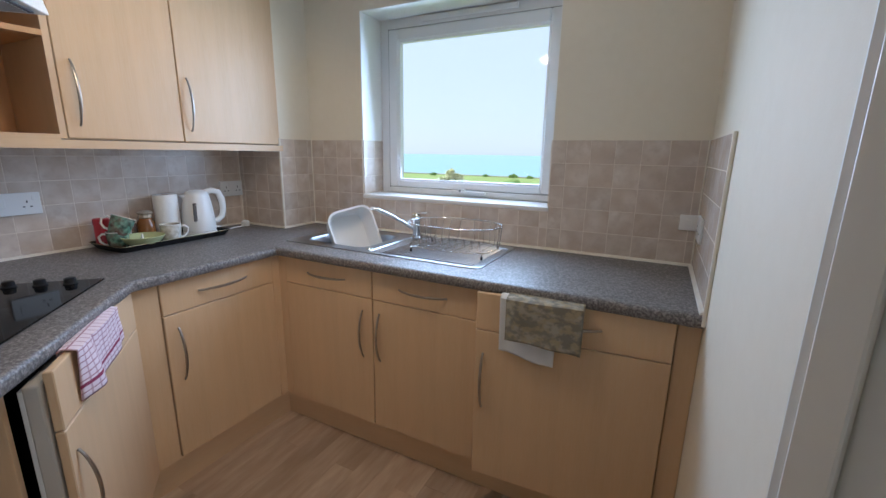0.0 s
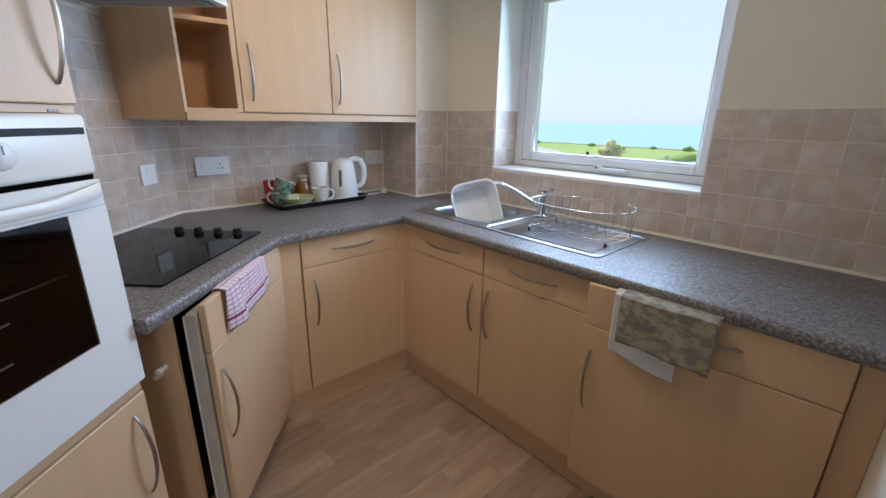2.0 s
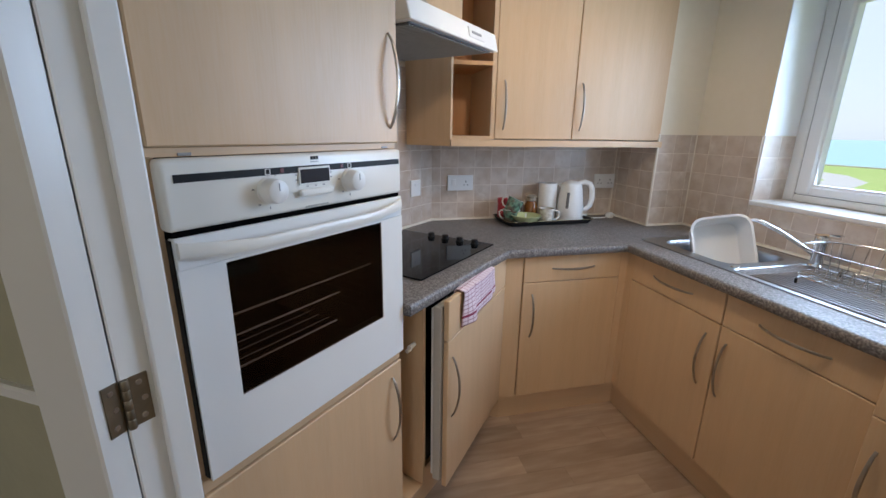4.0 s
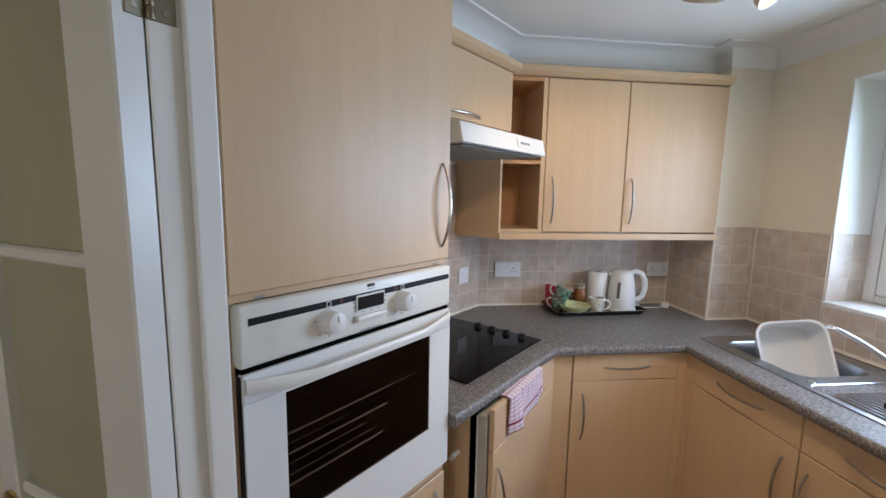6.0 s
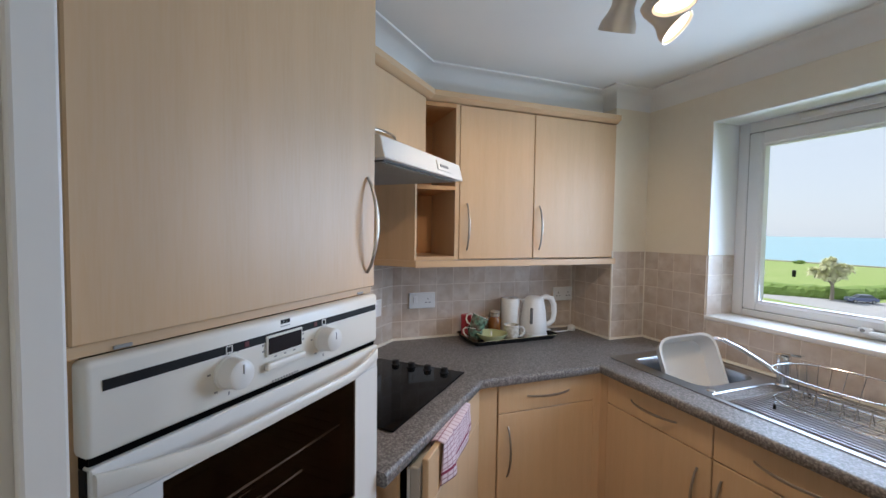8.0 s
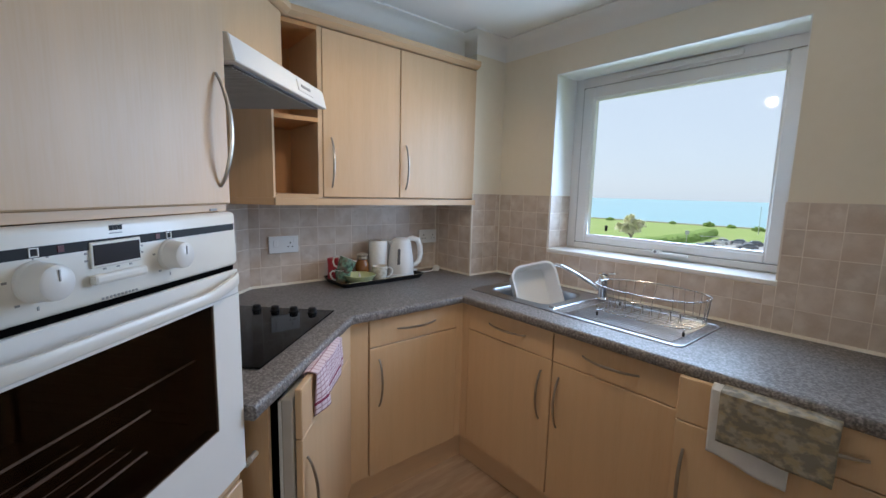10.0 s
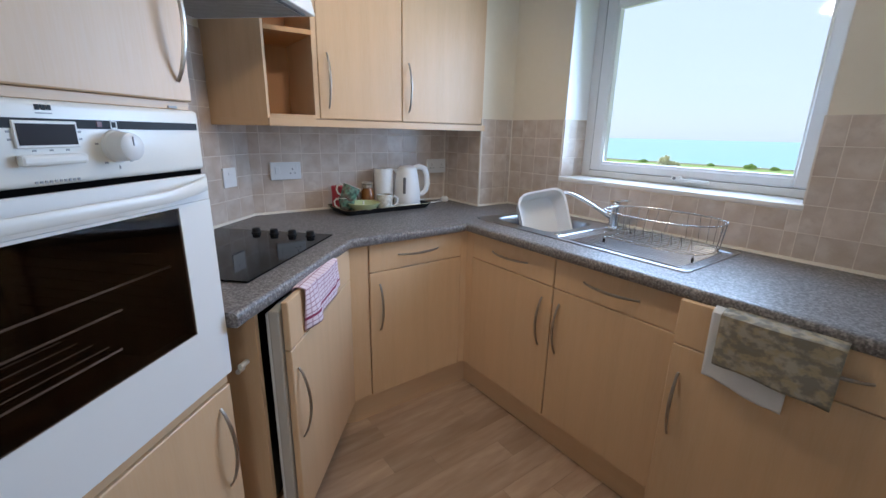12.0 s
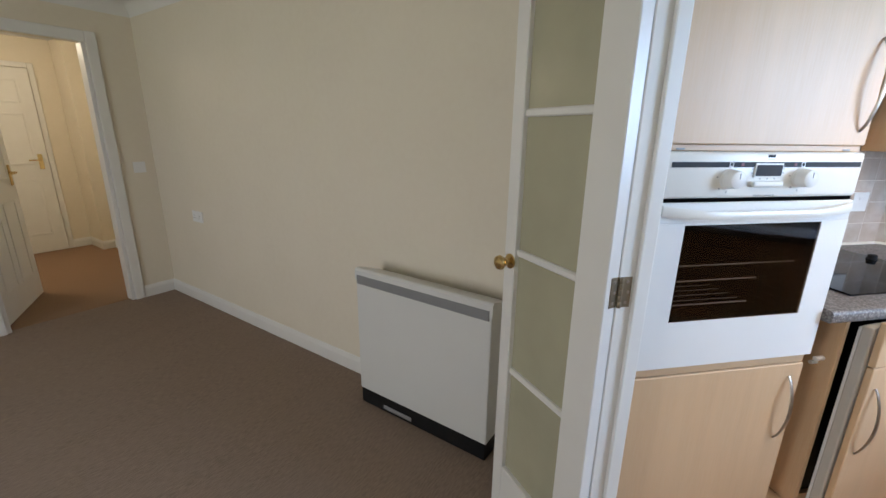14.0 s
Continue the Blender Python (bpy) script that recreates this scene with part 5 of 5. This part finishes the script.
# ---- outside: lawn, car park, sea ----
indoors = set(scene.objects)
G = -7.0
GRASS = material("lawn_grass", (0.30, 0.40, 0.115), 0.95, vary=(0.35, 0.43, 0.15), scale=0.06, amount=0.7, second=(0.25, 0.34, 0.09), second_scale=0.6, second_amount=0.5)
TARMAC = material("tarmac", (0.42, 0.42, 0.43), 0.9, vary=(0.46, 0.46, 0.46), scale=0.4, amount=0.6)
SEA = material("sea_water", (0.28, 0.48, 0.545), 0.4, vary=(0.30, 0.50, 0.565), scale=0.008, stretch=(1, 5, 1), amount=0.7, second=(0.30, 0.53, 0.61), second_scale=0.05, second_amount=0.3)
HEDGE = material("hedge_leaves", (0.24, 0.36, 0.075), 0.8, vary=(0.28, 0.40, 0.10), scale=1.5, amount=0.7, second=(0.09, 0.16, 0.03), second_scale=8, second_amount=0.6)
FROND = material("palm_leaf", (0.76, 0.75, 0.48), 0.7, vary=(0.84, 0.81, 0.60), scale=3, amount=0.6)
BARK = material("bark", (0.32, 0.28, 0.22), 0.9, vary=(0.24, 0.20, 0.16), scale=6, amount=0.6)
BRICK = material("red_brick", (0.34, 0.14, 0.085), 0.85, vary=(0.27, 0.10, 0.06), scale=3, amount=0.6)
POLE = material("galvanised_pole", (0.50, 0.51, 0.51), 0.5, vary=(0.44, 0.45, 0.45), scale=4, amount=0.5)
FELT = material("flat_roof", (0.42, 0.41, 0.39), 0.8, vary=(0.36, 0.35, 0.33), scale=1.0, amount=0.6)
SHORE = material("shore_wall", (0.55, 0.49, 0.41), 0.9, vary=(0.46, 0.41, 0.34), scale=0.3, amount=0.6)
TYRE = material("rubber", (0.02, 0.02, 0.02), 0.8)
CAR_GLASS = material("car_glass", (0.10, 0.12, 0.14), 0.1)
setting("ground", B(-420, 260, -150, 150, G - 1, G), GRASS, "wide mown coastal lawn", "lawn")
setting("water", B(-4500, 4500, 150.5, 3400, G - 9, G - 3), SEA, "calm pale blue sea reaching the horizon", "sea")
setting("wall_shore", B(-420, 260, 149.2, 150.4, G - 6, G + 0.35), SHORE, "low pale sea wall along the lawn", "sea wall")
setting("road", P([(-42, 62), (2, 50), (2, 96), (-20, 104), (-27.5, 101), (-28.5, 84), (-29.5, 71)], G - 0.05, G + 0.02), TARMAC, "grey tarmac car park beside the lawn", "car park")
path_line = [(-120, 128), (-92, 121), (-76, 112), (-64, 99), (-57, 84), (-54, 66), (-54, 30)]
setting("pavement", sweep(path_line, [(-3.2, G - 0.05), (-3.2, G + 0.015), (3.2, G + 0.015), (3.2, G - 0.05)]), TARMAC, "curving grey path across the lawn", "path")


def lumpy(path, w, h, seed, step=0.5):
    """A clipped hedge along a line: a strip with an uneven top and leafy bumps."""
    pts, path = [], [Vector(p) for p in path]
    for a, b in zip(path, path[1:]):
        n = max(1, int((b - a).length / step))
        pts += [a.lerp(b, k / n) for k in range(n)]
    pts.append(path[-1])
    prof = [(-0.5, 0), (-0.52, 0.35), (-0.48, 0.7), (-0.36, 0.95), (-0.12, 1.03), (0.12, 1.03), (0.36, 0.95), (0.48, 0.7), (0.52, 0.35), (0.5, 0)]
    loops = []
    for k, p in enumerate(pts):
        d = (pts[min(k + 1, len(pts) - 1)] - pts[max(k - 1, 0)]).normalized()
        n = Vector((-d.y, d.x))
        row = []
        for x, z in prof:
            q = noise.noise((p.x * 0.9 + x * 3, p.y * 0.9 + seed, z * 3)) * 0.22 + noise.noise((p.x * 3.1, p.y * 3.1 + seed, z * 7 + x)) * 0.14
            row.append((p.x + n.x * x * w * (1 + q), p.y + n.y * x * w * (1 + q), G + max(0, z * h * (1 + 0.6 * q))))
        loops.append(row)
    return loft(loops)


for path, w, h, seed in (([(-44, 64), (-39, 66.5), (-33.5, 70), (-32.5, 80), (-33.5, 96), (-36, 113)], 3.2, 1.5, 3),):
    ob = mesh_object("hedge", lumpy(path, w, h, seed), HEDGE)
    tagged(ob, "long clipped green hedge beside the car park", "hedge", kind="stuff")


def bush(x, y, r, h, seed):
    bm = bmesh.new()
    rnd = random.Random(seed)
    for k in range(90):
        a, t, q = rnd.uniform(0, 6.283), rnd.random() ** 0.6, rnd.random()
        c = Vector((math.cos(a) * r * t, math.sin(a) * r * t, h * (0.15 + 0.8 * q * (1 - 0.5 * t))))
        s = 0.16 * r + 0.12
        bmesh.ops.create_icosphere(bm, subdivisions=1, radius=s, matrix=Matrix.Translation(c) @ Matrix.Rotation(a, 4, "Z") @ Matrix.Diagonal((1, 0.7, 0.55, 1)))
    ob = mesh_object("bush", bm, HEDGE)
    ob.location = (x, y, G)
    tagged(ob, "dark green shrub near the shore", "shrub", "shore shrubs")


for k, (x, y, r, h) in enumerate(((-100, 140, 3.0, 2.2), (-78, 143, 2.2, 1.8), (-58, 147, 1.6, 1.6), (-47, 146, 2.6, 2.4), (-41, 146, 1.8, 1.8), (-33, 140, 2.4, 2.2), (-26, 138, 2.0, 2.4), (-22, 140, 1.6, 1.8), (-125, 138, 3, 2.2))):
    bush(x, y, 0.6 * r, 0.7 * h, k)

# cabbage palm
palm = thing("tree", pose(-33.0, 67.6, G), "branching cabbage palm with tufts of pale sword leaves", "tree")
rnd = random.Random(4)
part("trunk", tube([(0, 0, 0), (0.05, 0.02, 1.0), (-0.05, 0.05, 2.1)], [0.26, 0.21, 0.19], 10), BARK, palm, smooth=True)
tips = []
for k in range(12):
    a = 2 * math.pi * k / 12 + rnd.uniform(-0.3, 0.3)
    reach, up = rnd.uniform(0.3, 1.45), rnd.uniform(3.3, 5.3)
    mid = Vector((math.cos(a) * reach * 0.5, math.sin(a) * reach * 0.5, 2.9))
    tip = Vector((math.cos(a) * reach, math.sin(a) * reach, up))
    part("limb", tube([(-0.05, 0.05, 2.0), mid, tip], [0.13, 0.09, 0.06], 7), BARK, palm, smooth=True)
    tips.append(tip)
    for j in range(2):
        e = tip + Vector((rnd.uniform(-0.6, 0.6), rnd.uniform(-0.6, 0.6), rnd.uniform(-0.5, 0.4)))
        part("limb", tube([mid.lerp(tip, 0.6), e], [0.05, 0.04], 6), BARK, palm)
        tips.append(e)
bm = bmesh.new()
for tip in tips:
    for j in range(90):
        a, el = rnd.uniform(0, 6.283), rnd.uniform(-0.7, 1.4)
        d = Vector((math.cos(a) * math.cos(el), math.sin(a) * math.cos(el), math.sin(el)))
        n = d.cross(Vector((0, 0, 1))).normalized() * 0.11
        L = rnd.uniform(0.7, 1.05)
        p0, p1, p2 = tip, tip + d * L * 0.6, tip + d * L - Vector((0, 0, 0.22))
        v = [bm.verts.new(q) for q in (p0 - n * 0.5, p0 + n * 0.5, p1 + n, p1 - n, p2)]
        bm.faces.new(v[:4])
        bm.faces.new((v[3], v[2], v[4]))
part("crown", bm, FROND, palm)


# parked cars
def car(m, colour, label):
    paint = material("car_paint", colour, 0.3, vary=tuple(c * 0.93 for c in colour), scale=1.5, amount=0.5, coat=0.5)
    c = thing("car", m, label, "car", "parked cars")
    side = [(-2.1, 0.35), (-2.12, 0.75), (-1.95, 0.92), (-1.15, 0.98), (1.55, 1.00), (2.0, 0.95), (2.12, 0.7), (2.1, 0.35)]
    part("body", loft([[(x, y, z) for x, z in side] for y in (-0.86, 0.86)]), paint, c)
    roof = [(-1.15, 0.96), (-0.45, 1.42), (1.15, 1.46), (1.75, 0.98)]
    part("cabin", loft([[(x, y * (0.86 if z > 1.2 else 1), z) for x, z in roof] for y in (-0.82, 0.82)]), CAR_GLASS, c, "dark car windows")
    part("roof", loft([[(x, y, z) for x, z in ((-0.48, 1.42), (-0.40, 1.48), (1.12, 1.51), (1.2, 1.46))] for y in (-0.72, 0.72)]), paint, c)
    for x in (-1.3, 1.3):
        for y in (-0.88, 0.88):
            wheel = part("wheel", lathe([(0, -0.09), (0.30, -0.09), (0.32, -0.05), (0.32, 0.05), (0.30, 0.09), (0, 0.09)], 16, m=pose(x, y, 0.32, 90)), TYRE, c, "black tyre")
            part("rim", lathe([(0, -0.10), (0.19, -0.10), (0.19, 0.10), (0, 0.10)], 12, m=pose(x, y, 0.32, 90)), POLE, wheel)
    for y in (-0.62, 0.62):
        part("tail_light", B(2.06, 2.13, y - 0.16, y + 0.16, 0.70, 0.86), RED, c, "red tail light")
        part("headlight", B(-2.14, -2.05, y - 0.17, y + 0.17, 0.62, 0.76), WHITE_PLASTIC, c)


# posts
def street_lamp(x, y, h, reach, angle, label="tall grey street lamp"):
    l = thing("street_lamp", pose(x, y, G, 0, 0, angle), label, "street lamp", "street lamps")
    part("pole", tube([(0, 0, 0), (0, 0, h * 0.3), (0, 0, h)], [0.09, 0.07, 0.055], 10), POLE, l, smooth=True)
    if reach:
        part("arm", tube([(0, 0, h - 0.05), (-reach * 0.4, 0, h + 0.10), (-reach, 0, h + 0.16)], 0.04, 8), POLE, l, smooth=True)
        part("lantern", B(-reach - 0.42, -reach, -0.10, 0.10, h + 0.10, h + 0.22, 0.03), POLE, l)
    else:
        part("lantern", lathe([(0.10, h), (0.16, h + 0.15), (0.10, h + 0.35), (0, h + 0.38)], 10), POLE, l)


street_lamp(-30.0, 128, 6.5, 0, 0)
street_lamp(-27.5, 132, 6.5, 0, 0)
street_lamp(-56.4, 71.0, 7.5, 0, 0, "slim white path lamp")
street_lamp(-76.0, 101.0, 9.0, 0, 0, "slim white path lamp")
bin_ = thing("litter_bin", pose(-53.7, 96.9, G), "dark litter bin beside the path", "bin")
part("drum", lathe([(0, 0), (0.3, 0), (0.34, 0.9), (0.36, 1.0), (0.30, 1.05), (0, 1.06)], 14), BLACK, bin_, smooth=True)
part("hood", lathe([(0.36, 1.05), (0.36, 1.25), (0.2, 1.4), (0, 1.42)], 14), BLACK, bin_, smooth=True)
sign = thing("sign_post", pose(-30.5, 84, G), "small blue sign on a white post", "sign")
part("post", tube([(0, 0, 0), (0, 0, 2.2)], 0.05, 8), POLE, sign)
part("board", B(-0.35, 0.35, -0.03, 0.03, 1.9, 2.6), POLE, sign)

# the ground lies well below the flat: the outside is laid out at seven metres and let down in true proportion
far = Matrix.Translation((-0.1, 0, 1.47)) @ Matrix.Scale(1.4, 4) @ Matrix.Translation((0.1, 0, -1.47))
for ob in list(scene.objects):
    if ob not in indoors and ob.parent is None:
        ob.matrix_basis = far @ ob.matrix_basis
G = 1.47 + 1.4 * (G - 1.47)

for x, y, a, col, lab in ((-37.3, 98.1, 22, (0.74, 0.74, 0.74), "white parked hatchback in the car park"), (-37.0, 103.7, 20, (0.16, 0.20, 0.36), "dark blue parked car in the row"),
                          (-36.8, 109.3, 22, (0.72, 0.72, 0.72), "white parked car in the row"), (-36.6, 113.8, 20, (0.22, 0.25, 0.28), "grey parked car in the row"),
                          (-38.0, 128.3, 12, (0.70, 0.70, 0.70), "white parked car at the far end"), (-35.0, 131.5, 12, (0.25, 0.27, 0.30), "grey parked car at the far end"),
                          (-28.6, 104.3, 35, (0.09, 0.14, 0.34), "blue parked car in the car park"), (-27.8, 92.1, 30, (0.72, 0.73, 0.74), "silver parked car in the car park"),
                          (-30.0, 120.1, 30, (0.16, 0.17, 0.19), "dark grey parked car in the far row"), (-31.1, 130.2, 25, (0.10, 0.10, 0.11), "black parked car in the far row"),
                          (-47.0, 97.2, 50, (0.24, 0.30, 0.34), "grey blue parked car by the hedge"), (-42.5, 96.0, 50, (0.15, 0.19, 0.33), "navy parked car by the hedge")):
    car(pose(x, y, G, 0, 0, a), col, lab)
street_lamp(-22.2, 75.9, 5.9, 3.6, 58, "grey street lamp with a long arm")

# low brick outbuilding
shed = thing("outbuilding", pose(-21.4, 81.5, G, 0, 0, 8), "low red brick outbuilding with a pale flat roof", "building")
part("wall", B(0, 9, 0, 9, 0, 2.75), BRICK, shed)
part("roof", B(-0.25, 9.3, -0.25, 9.3, 2.75, 2.98), FELT, shed)
part("fascia", B(-0.60, -0.252, -0.28, 9.3, 2.60, 3.2), GLOSS_WHITE, shed)
part("corner_pipe", B(-0.60, 0.05, -0.10, -0.002, 0, 2.6), GLOSS_WHITE, shed)

# storeys below the flat
setting("wall_lower_storeys", B(-2.60, 0.40, -6.8, 2.18, G, -0.30), CREAM, "plain rendered storeys below the flat", "wall")


# ---- tiles and planks, piece by piece ----
cached = {}


def tile_mesh(w, h):
    key = (round(w, 3), round(h, 3))
    if key not in cached:
        bm = B(-w / 2, w / 2, -0.0065, 0, -h / 2, h / 2)
        front_edges = [e for e in bm.edges if all(v.co.y < -0.006 for v in e.verts)]
        bmesh.ops.bevel(bm, geom=front_edges, offset=0.0006, segments=1, affect="EDGES")
        bmesh.ops.recalc_face_normals(bm, faces=bm.faces)
        me = bpy.data.meshes.new("tile")
        bm.to_mesh(me)
        bm.free()
        me.materials.append(TILE)
        cached[key] = me
    return cached[key]


TILE_TOP, PITCH, GAP = 1.405, 0.0985, 0.0028


def tile_run(parent, p, q, phase, z0=WT + 0.001, z1=TILE_TOP):
    """Tiles from plan point p to q with the room on the right of the way; a joint lies phase metres from p."""
    p, q = Vector(p), Vector(q)
    length, d = (q - p).length, (q - p).normalized()
    m = Matrix(((d.x, -d.y, 0, 0), (d.y, d.x, 0, 0), (0, 0, 1, 0), (0, 0, 0, 1)))
    back = mesh_object("grout", B(0, length, -0.0058, 0, z0, z1), GROUT)
    back.parent, back.matrix_basis = parent, Matrix.Translation((p.x, p.y, 0)) @ m
    tagged(back, "pale grout between the tiles")
    xs = [0] + [x for x in (phase + 0.1 * k for k in range(-40, 40)) if 0.008 < x < length - 0.008] + [length]
    zs = [z0] + [z for z in (TILE_TOP - PITCH * k for k in range(-3, 8)) if z0 + 0.008 < z < z1 - 0.008][::-1] + [z1]
    for a, b in zip(xs, xs[1:]):
        for c, e in zip(zs, zs[1:]):
            ob = new("tile", tile_mesh(b - a - GAP, e - c - GAP))
            at = p + d * (a + b) / 2
            ob.parent, ob.matrix_basis = parent, Matrix.Translation((at.x, at.y, (c + e) / 2)) @ m


tile_run(wall_north, (COL_X, NORTH), (WIN[0], NORTH), (0.073 - COL_X) % 0.1)
tile_run(wall_north, (WIN[0], NORTH), (WIN[1], NORTH), (0.073 - WIN[0]) % 0.1, z1=WIN[2] - 0.020)
tile_run(wall_north, (WIN[1], NORTH), (EAST, NORTH), (0.073 - WIN[1]) % 0.1)
tile_run(wall_north, (WIN[0], NORTH), (WIN[0], 2.167), 0.1, z0=WIN[2] + 0.003)
tile_run(wall_north, (WIN[1], 2.167), (WIN[1], NORTH), 0.082, z0=WIN[2] + 0.003)
tile_run(wall_west, (WEST, CORNER[1]), (WEST, COL_Y), 0.055)
tile_run(wall_diagonal, uv(DIAG, 0.947), uv(DIAG, (CORNER[1] - CORNER[0]) * S), 0.06)
tile_run(wall_diagonal, uv(DIAG, 0.947), uv(DIAG, va - 0.001), 0.06, z0=TILE_TOP, z1=TILE_TOP + 3 * PITCH)
tile_run(wall_column, (WEST, COL_Y), (COL_X, COL_Y), 0.04)
tile_run(wall_column, (COL_X, COL_Y), (COL_X, NORTH), 0.10)
tile_run(wall_east, (EAST, NORTH), (EAST, 1.378), 0.06)
bead = [(0, WT + 0.0005), (0.013, WT + 0.0005), (0.010, WT + 0.008), (0, WT + 0.011)]
seal_line = [(EAST - 0.005, 1.378), (EAST - 0.005, NORTH - 0.005), (COL_X + 0.005, NORTH - 0.005), (COL_X + 0.005, COL_Y - 0.005), (WEST + 0.005, COL_Y - 0.005), (WEST + 0.005, CORNER[1]), uv(DIAG + 0.005, 0.95)]
setting("trim_sealant", sweep(seal_line, bead), SEALANT, "cream sealant bead along the worktop's back edge", "sealant")
for nm, b, lab in (("trim_tile_edge", (EAST - 0.010, EAST, 1.364, 1.378, WT - 0.03, TILE_TOP + 0.002), "white plastic edge strip of the tiles"),
                   ("trim_tile_edge", (COL_X - 0.003, COL_X + 0.0085, COL_Y - 0.0085, COL_Y + 0.003, WT, TILE_TOP + 0.002), "white plastic corner strip of the column"),
                   ("trim_tile_edge", (COL_X + 0.006, COL_X + 0.012, NORTH - 0.012, NORTH - 0.006, WT, TILE_TOP), "pale sealant line in the tiled corner"),
                   ("trim_tile_edge", (WEST + 0.006, WEST + 0.012, COL_Y - 0.012, COL_Y - 0.006, WT, 1.34), "pale sealant line beside the column"),
                   ("trim_tile_edge", (EAST - 0.012, EAST - 0.006, NORTH - 0.012, NORTH - 0.006, WT, TILE_TOP), "pale sealant line in the tiled corner")):
    setting(nm, B(*b, 0.002), SEALANT, lab, "edge trim")

# planks run north; each starts where its row says
starts = random.Random(12)
row_ends = {-4: 1.265, -5: 0.97, 0: 1.34, -6: 0.80, -3: 0.60, -2: 1.10, -1: 0.35}
for k in range(-10, 9):
    xa = -0.770 + 0.102 * k
    xb = xa + 0.1013
    first = row_ends.get(k, starts.uniform(0.2, 1.2)) - 0.92 * 2
    for j in range(4):
        ya, yb = first + 0.92 * j, first + 0.92 * (j + 1) - 0.0007
        lo_a, lo_b = max(ya, xa + 0.41), max(ya, xb + 0.41)
        lo_a, lo_b = max(lo_a, -xa - 1.15), max(lo_b, -xb - 1.15)
        hi = min(yb, 1.50)
        if max(lo_a, lo_b) > hi - 0.02 or xb > EAST + 0.12:
            continue
        part("plank", P([(xa, lo_a), (xb, lo_b), (xb, hi), (xa, hi)], -0.004, 0.0), PLANK, floor)
setting("trim_threshold", P([uv(OPEN_L + 0.03, 0.272), uv(OPEN_R - 0.03, 0.272), uv(OPEN_R - 0.03, 0.306), uv(OPEN_L + 0.03, 0.306)], -0.01, 0.006), BRASS, "narrow metal threshold strip in the doorway", "threshold")
